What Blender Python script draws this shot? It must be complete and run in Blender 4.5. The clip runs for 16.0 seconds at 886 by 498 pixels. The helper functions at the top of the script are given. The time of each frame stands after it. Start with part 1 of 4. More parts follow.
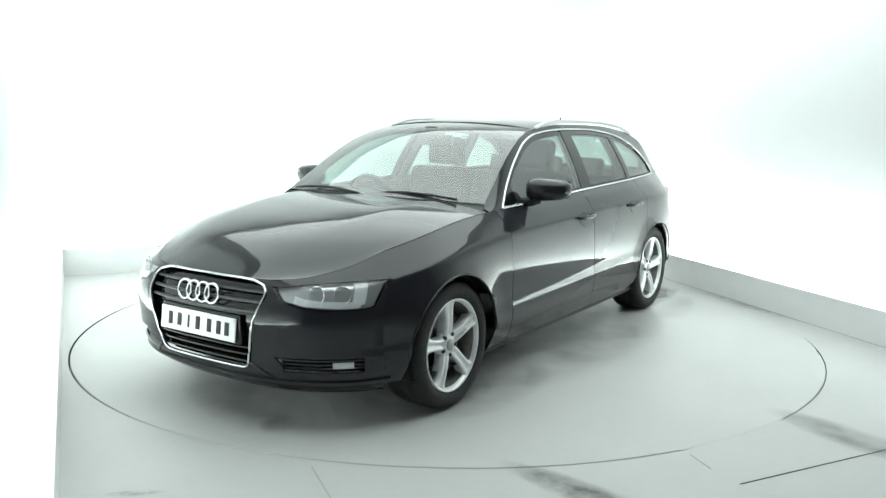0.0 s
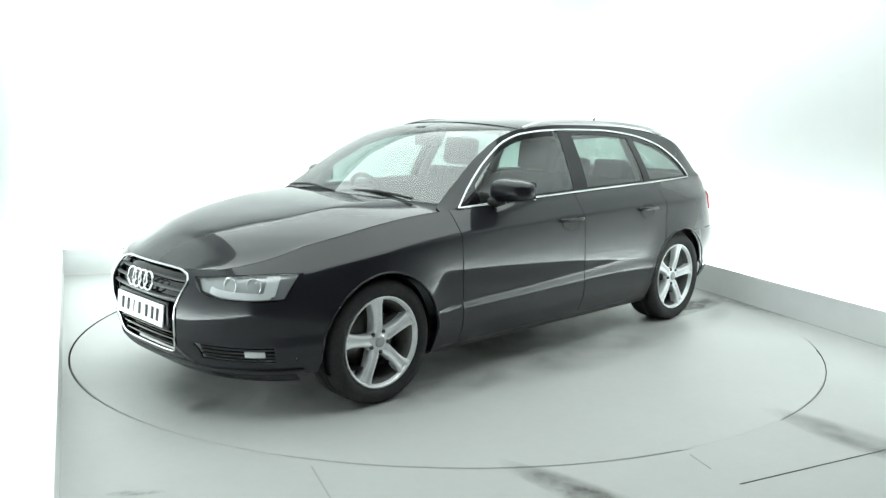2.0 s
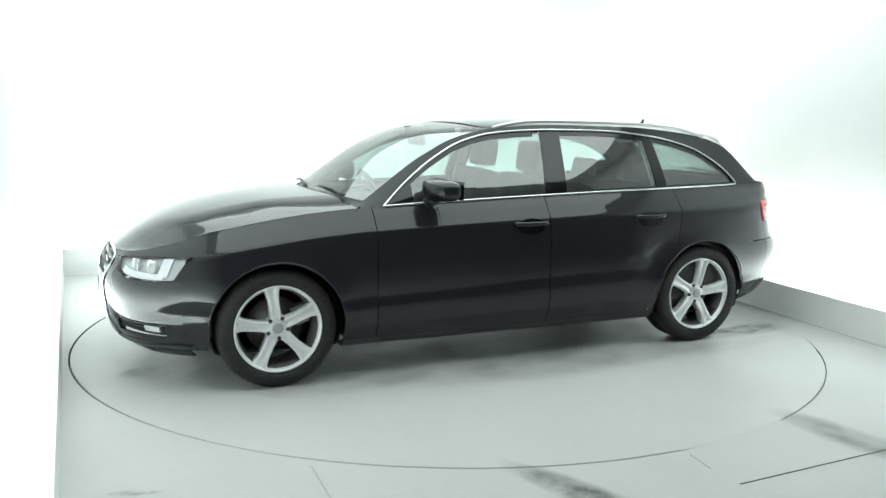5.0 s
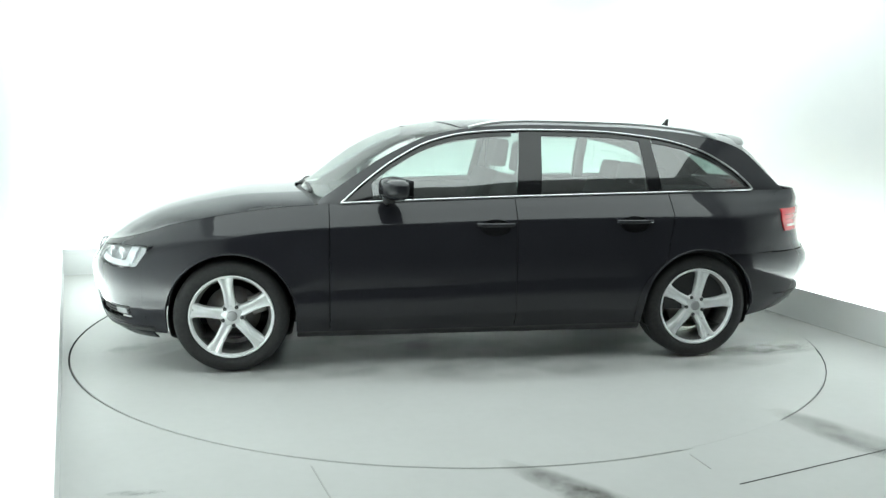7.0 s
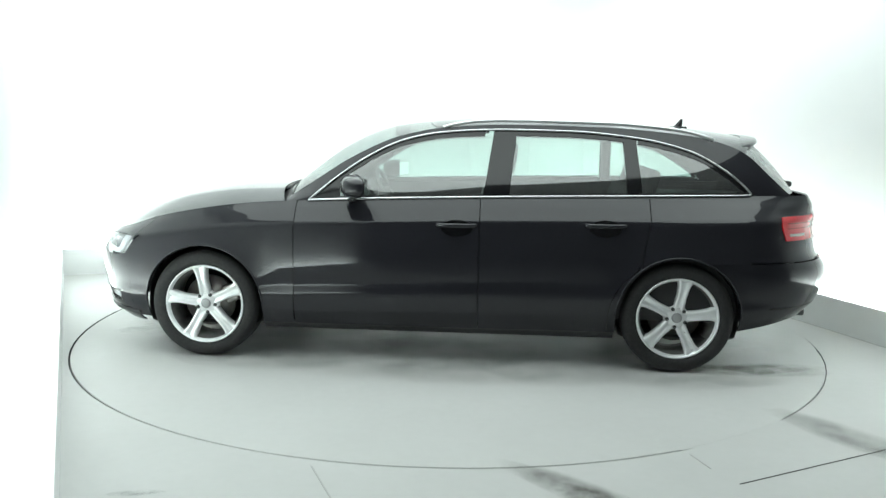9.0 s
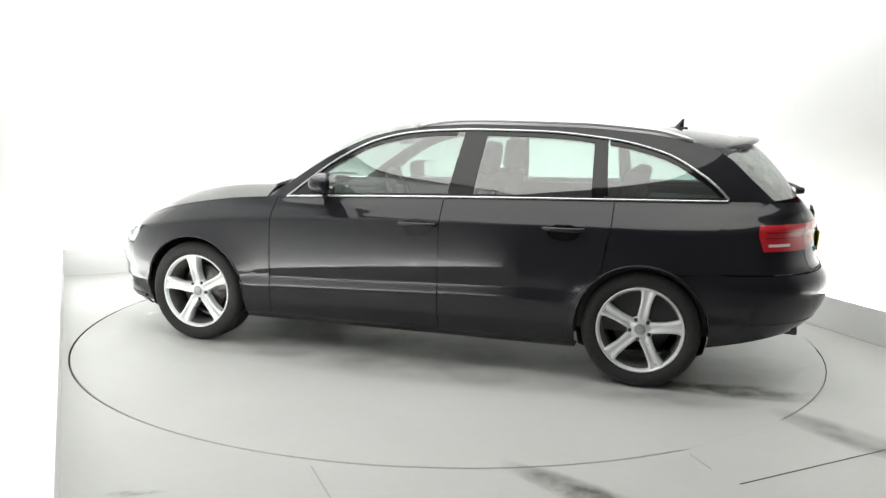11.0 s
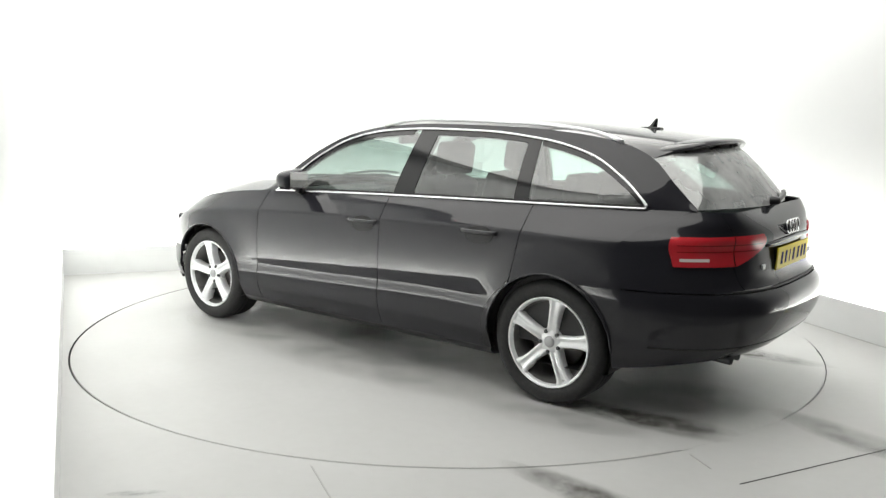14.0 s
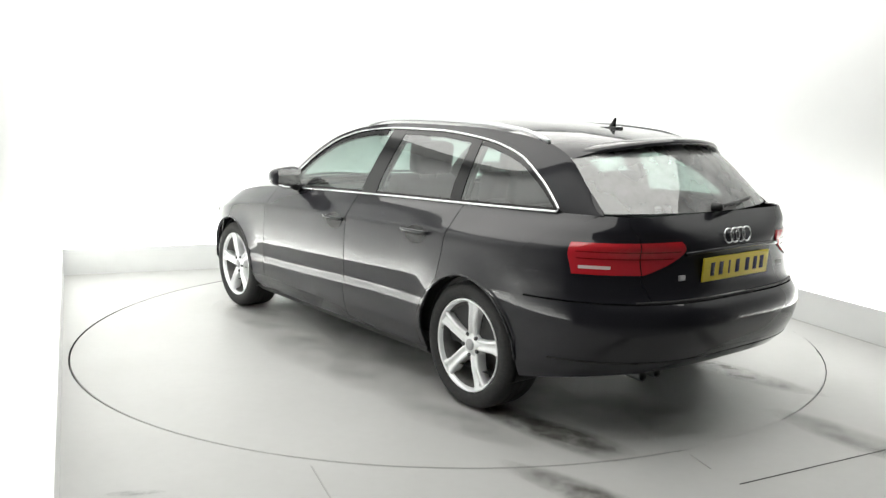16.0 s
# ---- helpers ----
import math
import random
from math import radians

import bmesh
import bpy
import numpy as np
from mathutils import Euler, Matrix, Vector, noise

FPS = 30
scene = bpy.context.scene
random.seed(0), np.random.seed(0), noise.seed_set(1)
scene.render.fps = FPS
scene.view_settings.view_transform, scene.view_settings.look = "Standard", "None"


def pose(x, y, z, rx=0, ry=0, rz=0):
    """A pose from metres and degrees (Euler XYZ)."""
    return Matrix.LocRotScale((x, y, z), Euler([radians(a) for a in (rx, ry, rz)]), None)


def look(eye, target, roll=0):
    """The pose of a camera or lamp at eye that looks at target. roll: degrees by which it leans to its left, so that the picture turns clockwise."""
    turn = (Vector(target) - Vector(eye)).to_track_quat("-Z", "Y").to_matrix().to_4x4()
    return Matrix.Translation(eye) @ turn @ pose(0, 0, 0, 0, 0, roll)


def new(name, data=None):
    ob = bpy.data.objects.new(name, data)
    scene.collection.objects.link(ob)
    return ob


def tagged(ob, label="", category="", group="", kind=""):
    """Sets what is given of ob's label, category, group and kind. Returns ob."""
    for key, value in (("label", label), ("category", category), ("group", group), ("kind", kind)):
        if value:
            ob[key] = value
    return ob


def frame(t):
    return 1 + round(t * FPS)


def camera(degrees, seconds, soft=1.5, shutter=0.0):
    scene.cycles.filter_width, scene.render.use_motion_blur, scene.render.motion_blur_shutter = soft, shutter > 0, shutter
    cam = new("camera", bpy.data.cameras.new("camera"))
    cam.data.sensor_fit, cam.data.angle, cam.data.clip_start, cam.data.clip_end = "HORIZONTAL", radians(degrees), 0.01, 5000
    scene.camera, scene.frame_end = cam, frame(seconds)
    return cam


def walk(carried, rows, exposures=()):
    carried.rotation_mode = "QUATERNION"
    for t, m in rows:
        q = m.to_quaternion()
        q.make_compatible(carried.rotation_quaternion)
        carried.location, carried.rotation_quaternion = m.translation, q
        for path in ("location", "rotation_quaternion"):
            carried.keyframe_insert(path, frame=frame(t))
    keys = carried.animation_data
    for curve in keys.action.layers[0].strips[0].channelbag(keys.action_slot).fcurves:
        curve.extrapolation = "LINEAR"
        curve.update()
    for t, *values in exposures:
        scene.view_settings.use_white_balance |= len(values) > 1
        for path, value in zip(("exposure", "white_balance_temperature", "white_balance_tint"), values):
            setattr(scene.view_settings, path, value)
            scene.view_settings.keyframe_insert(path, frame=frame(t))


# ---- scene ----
cam = camera(55.89, 16.0, soft=1.4)
EYE = Vector((0.0, -5.793, 1.462))
YAW, PITCH = radians(-0.363), radians(-8.987)
AIM = EYE + 10 * Vector((math.sin(YAW) * math.cos(PITCH), math.cos(YAW) * math.cos(PITCH), math.sin(PITCH)))
walk(cam, [(0.0, look(EYE, AIM, 0.88)), (16.0, look(EYE, AIM, 0.88))],
     exposures=[(0.0, 0.0, 6200, -2), (9.2, 0.0, 6200, -2), (11.3, 0.0, 6750, 10), (16.0, 0.0, 6750, 10)])

# ---------------------------------------------------------------- light
ROOM = radians(20.5)                      # the room stands turned by this much
RU, RV = Vector((math.cos(ROOM), math.sin(ROOM), 0)), Vector((-math.sin(ROOM), math.cos(ROOM), 0))


def room(u, v, z=0.0):
    return RU * u + RV * v + Vector((0, 0, z))


LEFT_TURN = radians(3.95)                  # the left wall runs a little out of square
HALL_U0, HALL_U1, BACK_V, FRONT_V, CEIL = -2.66, 2.575, 2.68, -3.1, 3.3
SKIRT_H, SKIRT_T = 0.235, 0.03
TROUGH = 0.20                             # from the skirting's face to the wall

world = bpy.data.worlds.new("world")
scene.world = world
world.use_nodes = True
world.node_tree.nodes["Background"].inputs["Color"].default_value = (0.75, 0.8, 0.85, 1)
world.node_tree.nodes["Background"].inputs["Strength"].default_value = 0.05


def strip_light(name, a, b, inward, watts, width=0.10):
    """A strip of tubes lying in the trough behind the skirting, shining up the wall."""
    a, b = Vector(a), Vector(b)
    data = bpy.data.lights.new(name, "AREA")
    data.shape, data.size, data.size_y = "RECTANGLE", (b - a).length, width
    data.energy, data.color = watts, (0.985, 1.0, 0.99)
    ob = new(name, data)
    x = (b - a).normalized()
    z = -(Vector((0, 0, 1)) - 0.15 * inward).normalized()
    y = z.cross(x)
    m = Matrix((x, y, z)).transposed().to_4x4()
    m.translation = (a + b) / 2
    ob.matrix_world = m
    return ob


def ceiling_panel_lamp(u, v, su, sv, watts):
    data = bpy.data.lights.new("ceiling_panel_lamp", "AREA")
    data.shape, data.size, data.size_y = "RECTANGLE", su, sv
    data.energy, data.color = watts, (0.985, 1.0, 0.99)
    ob = new("ceiling_panel_lamp", data)
    ob.matrix_world = Matrix.Translation(room(u, v, CEIL - 0.06)) @ Matrix.Rotation(ROOM, 4, "Z")
    return ob


WALL_LIGHT, TOP_LIGHT = 51, 209
strip_light("back_strip", room(HALL_U0 + 0.1, BACK_V + 0.14, 0.06), room(HALL_U1, BACK_V + 0.14, 0.06), -RV, WALL_LIGHT)
strip_light("right_strip", room(HALL_U1 + 0.14, BACK_V, 0.06), room(HALL_U1 + 0.14, FRONT_V, 0.06), -RU, 0.92 * WALL_LIGHT)


def left_line(v, out=0.0):
    """The floor line of the left wall's skirting at v, moved outwards."""
    return HALL_U0 - 0.03 + (BACK_V - v) * math.tan(LEFT_TURN) - out


strip_light("left_strip", room(left_line(BACK_V, 0.14), BACK_V, 0.06), room(left_line(FRONT_V, 0.14), FRONT_V, 0.06), RU, 1.02 * WALL_LIGHT)
ceiling_panel_lamp(0.0, -0.30, 5.0, 5.6, TOP_LIGHT)


# ---------------------------------------------------------------- materials
def material(name, color, rough=0.5, metal=0.0, **more):
    m = bpy.data.materials.new(name)
    m.use_nodes = True
    b = m.node_tree.nodes["Principled BSDF"]
    b.inputs["Base Color"].default_value = (*color, 1)
    b.inputs["Roughness"].default_value = rough
    b.inputs["Metallic"].default_value = metal
    for key, value in more.items():
        b.inputs[key.replace("_", " ")].default_value = value
    return m


def grain(m, scale, amount, dark=(0, 0, 0), bump=0.0, detail=6.0, rough=0.0, stretch=(1, 1, 1), low=0.4, high=0.75):
    """Mottles the colour of m towards dark, with relief and uneven gloss."""
    t = m.node_tree
    b = t.nodes["Principled BSDF"]
    co = t.nodes.new("ShaderNodeTexCoord")
    mp = t.nodes.new("ShaderNodeMapping")
    mp.inputs["Scale"].default_value = stretch
    n = t.nodes.new("ShaderNodeTexNoise")
    n.inputs["Scale"].default_value, n.inputs["Detail"].default_value = scale, detail
    t.links.new(co.outputs["Object"], mp.inputs["Vector"])
    t.links.new(mp.outputs["Vector"], n.inputs["Vector"])
    ramp = t.nodes.new("ShaderNodeMapRange")
    ramp.inputs["From Min"].default_value, ramp.inputs["From Max"].default_value = low, high
    ramp.inputs["To Max"].default_value = amount
    t.links.new(n.outputs["Fac"], ramp.inputs["Value"])
    mix = t.nodes.new("ShaderNodeMix")
    mix.data_type = "RGBA"
    sock = b.inputs["Base Color"]
    if sock.links:
        t.links.new(sock.links[0].from_socket, mix.inputs["A"])
    else:
        mix.inputs["A"].default_value = sock.default_value
    mix.inputs["B"].default_value = (*dark, 1)
    t.links.new(ramp.outputs["Result"], mix.inputs["Factor"])
    t.links.new(mix.outputs["Result"], sock)
    if rough:
        r = t.nodes.new("ShaderNodeMapRange")
        base = b.inputs["Roughness"].default_value
        r.inputs["To Min"].default_value, r.inputs["To Max"].default_value = max(0.0, base - rough), base + rough
        t.links.new(n.outputs["Fac"], r.inputs["Value"])
        t.links.new(r.outputs["Result"], b.inputs["Roughness"])
    if bump:
        k = t.nodes.new("ShaderNodeBump")
        k.inputs["Strength"].default_value, k.inputs["Distance"].default_value = bump, 0.004
        if b.inputs["Normal"].links:
            t.links.new(b.inputs["Normal"].links[0].from_socket, k.inputs["Normal"])
        t.links.new(n.outputs["Fac"], k.inputs["Height"])
        t.links.new(k.outputs["Normal"], b.inputs["Normal"])
    return m


WHITE_WALL = grain(material("white_wall_paint", (0.86, 0.875, 0.87), 0.6), 3.0, 0.25, (0.78, 0.80, 0.795), 0.05)
CEILING = grain(material("grey_ceiling_paint", (0.42, 0.425, 0.425), 0.7), 4.0, 0.3, (0.36, 0.365, 0.365), 0.05)
SKIRT = grain(material("white_skirting", (0.76, 0.77, 0.765), 0.45), 5.0, 0.3, (0.64, 0.65, 0.645), 0.08)
FLOOR = grain(grain(material("grey_painted_floor", (0.50, 0.503, 0.494), 0.42, 0.0, Specular_IOR_Level=0.25), 1.3, 0.35, (0.43, 0.434, 0.424), 0.0, rough=0.08), 18, 0.2, (0.43, 0.434, 0.424), 0.06)
GAP = material("dark_gap", (0.02, 0.02, 0.02), 0.8)
DARK_ROOM = grain(material("workshop_grey_paint", (0.28, 0.285, 0.29), 0.7), 4, 0.3, (0.20, 0.20, 0.20))


# ---------------------------------------------------------------- mesh helpers
def part(name, bm, mat, parent=None, label="", smooth=True):
    """Links a bmesh as ONE mesh object, under a thing or a part."""
    me = bpy.data.meshes.new(name)
    bm.to_mesh(me)
    bm.free()
    for f in me.polygons:
        f.use_smooth = smooth
    for m in (mat if isinstance(mat, (list, tuple)) else [mat]):
        me.materials.append(m)
    ob = new(name, me)
    if parent is not None:
        ob.parent = parent
    if label:
        tagged(ob, label)
    return ob


def empty(name, label, category, group="", kind=""):
    ob = new(name)
    ob.empty_display_size = 0.1
    return tagged(ob, label, category, group, kind)


def box_mesh(lo, hi, bevel=0.0, segments=2):
    bm = bmesh.new()
    bmesh.ops.create_cube(bm, size=1.0)
    for v in bm.verts:
        v.co = Vector([lo[i] + (v.co[i] + 0.5) * (hi[i] - lo[i]) for i in range(3)])
    if bevel:
        bmesh.ops.bevel(bm, geom=bm.edges[:], offset=bevel, segments=segments, affect="EDGES", profile=0.7)
    return bm


def prism(points, z0, z1):
    """A closed prism over a plan polygon."""
    bm = bmesh.new()
    lo = [bm.verts.new((p[0], p[1], z0)) for p in points]
    hi = [bm.verts.new((p[0], p[1], z1)) for p in points]
    bm.faces.new(lo[::-1])
    bm.faces.new(hi)
    for i in range(len(lo)):
        j = (i + 1) % len(lo)
        bm.faces.new((lo[i], lo[j], hi[j], hi[i]))
    bmesh.ops.recalc_face_normals(bm, faces=bm.faces[:])
    return bm


def slab(a, b, outward, thick, z0, z1):
    """An upright slab whose inner face runs from a to b."""
    a, b, o = Vector(a), Vector(b), Vector(outward) * thick
    return prism([a, b, b + o, a + o], z0, z1)


# ---------------------------------------------------------------- the room
def build_room():
    # studio floor, with a round hole for the turntable
    n = 128
    edge_v = FRONT_V - 0.15
    bm = bmesh.new()
    ring, outer = [], []
    for i in range(n):
        a = 2 * math.pi * i / n
        c, q = math.cos(a), math.sin(a)
        p = RU * c + RV * q
        ring.append(bm.verts.new(p * TABLE_R * 1.0012))
        k = min(4.6 / max(abs(c), 1e-6), (4.6 if q > 0 else -edge_v) / max(abs(q), 1e-6))
        outer.append(bm.verts.new(p * k))
    for i in range(n):
        j = (i + 1) % n
        bm.faces.new((ring[i], outer[i], outer[j], ring[j]))
    tagged(part("floor", bm, FLOOR, smooth=False), "pale grey painted concrete floor with scuffs and tyre marks", "floor", kind="structure")
    bm = prism([room(-4.6, -8.6), room(4.6, -8.6), room(4.6, edge_v), room(-4.6, edge_v)], -0.05, 0.0)
    tagged(part("floor_workshop", bm, DARK_ROOM, smooth=False), "dim concrete floor of the workshop", "floor", kind="structure")
    bm = bmesh.new()
    bmesh.ops.create_circle(bm, cap_ends=True, segments=64, radius=TABLE_R * 1.01)
    for v in bm.verts:
        v.co.z = -0.05
    tagged(part("turntable_pit", bm, GAP, smooth=False), "dark bottom of the pit under the turntable", "pit", kind="structure")

    a_l, a_r = room(left_line(BACK_V), BACK_V), room(HALL_U1, BACK_V)
    f_l, f_r = room(left_line(FRONT_V), FRONT_V), room(HALL_U1, FRONT_V)
    ldir = (a_l - f_l).normalized()
    lout = Vector((-ldir.y, ldir.x, 0))
    # skirtings, butted end to end
    tagged(part("skirting_back", slab(a_l + RU * 0.0, a_r, RV, SKIRT_T, 0, SKIRT_H), SKIRT, smooth=False), "low white upstand along the back wall hiding strip lights", "skirting", "skirtings", "structure")
    tagged(part("skirting_right", slab(a_r, f_r, RU, SKIRT_T, 0, SKIRT_H - 0.002), SKIRT, smooth=False), "low white upstand along the wall hiding strip lights", "skirting", "skirtings", "structure")
    tagged(part("skirting_left", slab(f_l, a_l, lout, SKIRT_T, 0, SKIRT_H - 0.002), SKIRT, smooth=False), "low white upstand along the side wall hiding strip lights", "skirting", "skirtings", "structure")

    # walls: one running curve with rounded corners, given thickness
    def corner(p, d0, d1, r):
        c = p - d0 * r + d1 * r
        out = []
        for i in range(9):
            a = math.pi / 2 * i / 8
            out.append(c - d1 * r * math.cos(a) + d0 * r * math.sin(a))
        return out
    w_l = room(left_line(FRONT_V), FRONT_V) + lout * TROUGH
    c_l = room(left_line(BACK_V + TROUGH, TROUGH), BACK_V + TROUGH)
    c_r = room(HALL_U1 + TROUGH, BACK_V + TROUGH)
    w_r = room(HALL_U1 + TROUGH, FRONT_V)
    path = [w_l] + corner(c_l, ldir, RU, 0.35) + corner(c_r, RU, -RV, 0.5) + [w_r]
    bm = bmesh.new()
    cols = [[bm.verts.new((p.x, p.y, z)) for z in (0.0, CEIL)] for p in path]
    for a, b in zip(cols, cols[1:]):
        bm.faces.new((a[0], b[0], b[1], a[1]))
    bm.normal_update()
    mid = Vector((0, 0, 1.5))
    if sum((mid - f.calc_center_median()).dot(f.normal) * f.calc_area() for f in bm.faces) < 0:
        bmesh.ops.reverse_faces(bm, faces=bm.faces[:])
    wall = part("wall_studio", bm, WHITE_WALL)
    tagged(wall, "seamless white studio wall lit from below", "wall", kind="structure")
    m = wall.modifiers.new("thickness", "SOLIDIFY")
    m.thickness, m.offset = 0.12, -1
    bm = prism([room(-4.5, -3.2), room(4.5, -3.2), room(4.5, 4.5), room(-4.5, 4.5)], CEIL, CEIL + 0.12)
    tagged(part("ceiling", bm, CEILING, smooth=False), "flat grey studio ceiling", "ceiling", kind="structure")
    # the darker room behind the camera
    corners = [room(-4.5, -3.2), room(-4.5, -8.5), room(4.5, -8.5), room(4.5, -3.2)]
    names = ("wall_side_a", "wall_rear", "wall_side_b")
    for k, (a, b) in enumerate(zip(corners, corners[1:])):
        d = (b - a).normalized()
        tagged(part(names[k], slab(a, b, Vector((d.y, -d.x, 0)), 0.12, 0, CEIL), DARK_ROOM, smooth=False), "dim grey wall of the workshop outside the studio", "wall", kind="structure")
    tagged(part("ceiling_rear", prism([room(-4.5, -8.5), room(4.5, -8.5), room(4.5, -3.2), room(-4.5, -3.2)], CEIL + 0.004, CEIL + 0.12), DARK_ROOM, smooth=False), "dim grey workshop ceiling", "ceiling", kind="structure")
    for k, (a, b) in enumerate(((room(-4.5, -3.14), w_l - RV * 0.04), (w_r - RV * 0.04, room(4.5, -3.14)))):
        tagged(part("wall_return_%d" % (k + 1), slab(a, b, -RV, 0.1, 0, CEIL), DARK_ROOM, smooth=False), "dim grey wall beside the studio opening", "wall", kind="structure")


TABLE_R = 2.464


def turntable():
    n = 160
    bm = bmesh.new()
    r0, r1 = TABLE_R - 0.007, TABLE_R - 0.011
    top = [bm.verts.new((r1 * math.cos(2 * math.pi * i / n), r1 * math.sin(2 * math.pi * i / n), 0.0)) for i in range(n)]
    mid = [bm.verts.new((r0 * math.cos(2 * math.pi * i / n), r0 * math.sin(2 * math.pi * i / n), -0.004)) for i in range(n)]
    low = [bm.verts.new((r0 * math.cos(2 * math.pi * i / n), r0 * math.sin(2 * math.pi * i / n), -0.04)) for i in range(n)]
    bm.faces.new(top)
    for i in range(n):
        j = (i + 1) % n
        bm.faces.new((mid[i], mid[j], top[j], top[i]))
        bm.faces.new((low[i], low[j], mid[j], mid[i]))
    bmesh.ops.recalc_face_normals(bm, faces=bm.faces[:])
    ob = part("turntable", bm, FLOOR, smooth=False)
    return tagged(ob, "round pale grey turntable disc set flush in the floor", "turntable")


build_room()
TABLE = turntable()


# ---------------------------------------------------------------- the car's surface, x forward, y left, z up
def spline(*pts):
    """A smooth curve through points of rising x, without overshoot."""
    xs, ys = [p[0] for p in pts], [p[1] for p in pts]
    n = len(xs)
    d = [(ys[i + 1] - ys[i]) / (xs[i + 1] - xs[i]) for i in range(n - 1)]
    m = [d[0]] + [0.0 if d[i - 1] * d[i] <= 0 else 2 * d[i - 1] * d[i] / (d[i - 1] + d[i]) for i in range(1, n - 1)] + [d[-1]]

    def f(x):
        if x <= xs[0]:
            return ys[0]
        if x >= xs[-1]:
            return ys[-1]
        i = max(k for k in range(n - 1) if xs[k] <= x)
        h = xs[i + 1] - xs[i]
        t = (x - xs[i]) / h
        return ((1 + 2 * t) * (1 - t) ** 2 * ys[i] + t * (1 - t) ** 2 * h * m[i] + t * t * (3 - 2 * t) * ys[i + 1] + t * t * (t - 1) * h * m[i + 1])
    return f


BELT = spline((-2.4, 1.040), (-1.835, 1.030), (-1.295, 1.022), (-0.56, 1.006), (0.13, 0.985), (0.8, 0.957), (1.1, 0.937), (1.4, 0.900), (1.7, 0.842), (1.9, 0.790), (2.05, 0.752), (2.3, 0.70))
BELT_Y = spline((-2.4, 0.60), (-2.1, 0.645), (-1.835, 0.69), (-1.5, 0.745), (-1.0, 0.785), (0.0, 0.80), (0.8, 0.79), (1.2, 0.775), (1.6, 0.775), (2.3, 0.775))
RAIL_Z = spline((-2.06, 1.040), (-1.945, 1.145), (-1.81, 1.268), (-1.74, 1.306), (-1.6, 1.350), (-1.3, 1.392), (-1.0, 1.413), (-0.4, 1.422), (0.0, 1.397), (0.25, 1.347), (0.5, 1.238), (0.75, 1.080), (0.92, 0.965))
RAIL_Y = spline((-2.06, 0.638), (-1.945, 0.625), (-1.81, 0.597), (-1.6, 0.568), (-1.4, 0.56), (-1.0, 0.565), (-0.4, 0.57), (0.0, 0.573), (0.5, 0.655), (0.92, 0.745))
LOW = spline((0.17, 0.80), (0.20, 0.830), (0.25, 0.860), (0.29, 0.8790), (0.33, 0.8868), (0.355, 0.8892), (0.372, 0.8888), (0.388, 0.8866), (0.402, 0.8838), (0.414, 0.8823), (0.42, 0.8820))
CREASE = spline((-1.75, 0.43), (-1.10, 0.520), (-0.80, 0.525), (0.37, 0.487), (0.95, 0.467), (1.33, 0.43))
SHOULDER = spline((0.70, 0.9009), (0.735, 0.8990), (0.760, 0.8978), (0.775, 0.8945), (0.79, 0.8895), (0.82, 0.8780), (0.92, 0.8395), (1.0, 0.80))
NOSE = spline((0.17, 2.12), (0.22, 2.19), (0.30, 2.238), (0.45, 2.270), (0.54, 2.280), (0.59, 2.272), (0.65, 2.237), (0.70, 2.205), (0.74, 2.16), (0.80, 2.08), (0.9, 1.94))
TAIL = spline((0.20, 2.10), (0.26, 2.20), (0.34, 2.305), (0.41, 2.370), (0.48, 2.404), (0.56, 2.420), (0.62, 2.404), (0.66, 2.366), (0.70, 2.338), (0.80, 2.325), (0.90, 2.318), (0.945, 2.296), (1.0, 2.250), (1.04, 2.210), (1.30, 1.98))
END_F, END_R, NOSE_N, NOSE_M = 1.35, -1.3, 2.75, 2.4
TAIL_N = spline((0.2, 3.1), (0.70, 3.1), (0.85, 2.9), (0.93, 3.6), (1.0, 7.0), (1.04, 12.0))
DLO = spline((-1.835, 1.030), (-1.80, 1.070), (-1.685, 1.167), (-1.464, 1.285), (-1.167, 1.353), (-0.76, 1.388), (-0.406, 1.392), (-0.181, 1.385), (0.032, 1.366), (0.243, 1.317), (0.454, 1.213), (0.625, 1.093), (0.785, 0.958))


def HIGH(w):
    """Half width of the door skin from the crease (0) up to the belt (1): a shallow arch below the shoulder."""
    if w > 0.70:
        return SHOULDER(w)
    return 0.9135 - 0.205 * (0.58 * w + 0.42 - 0.578) ** 2


def section(x, z):
    """Half width at height z before the ends close in."""
    t = BELT(x)
    if z >= t:
        zr = RAIL_Z(x)
        g = min(1.2, (z - t) / max(0.02, zr - t))
        return BELT_Y(x) + (RAIL_Y(x) - BELT_Y(x)) * g ** 1.22
    k = CREASE(x)
    if z <= k:
        return HIGH((k - 0.42) / (t - 0.42)) + LOW(0.17 + (z - 0.17) * 0.25 / (k - 0.17)) - 0.8820
    w = (z - 0.42) / (t - 0.42)
    y = HIGH(w)
    if w > 0.7:
        k = (w - 0.7) / 0.3
        y += (BELT_Y(x) - 0.80) * k * k * (3 - 2 * k)
    return y


def closing(x, z):
    """The factor by which the body narrows towards its ends."""
    if x > END_F:
        q = min(1.0, (x - END_F) / (NOSE(z) - END_F))
        return (1 - q ** NOSE_N) ** (1 / NOSE_N)
    if x < END_R:
        q = min(1.0, (END_R - x) / (TAIL(z) + END_R))
        n = TAIL_N(z)
        return (1 - q ** n) ** (1 / n)
    return 1.0


def side(x, z):
    """Half width of the body at length x and height z."""
    return section(x, z) * (closing(x, z) if z < BELT(x) or x > 0 else 1.0)


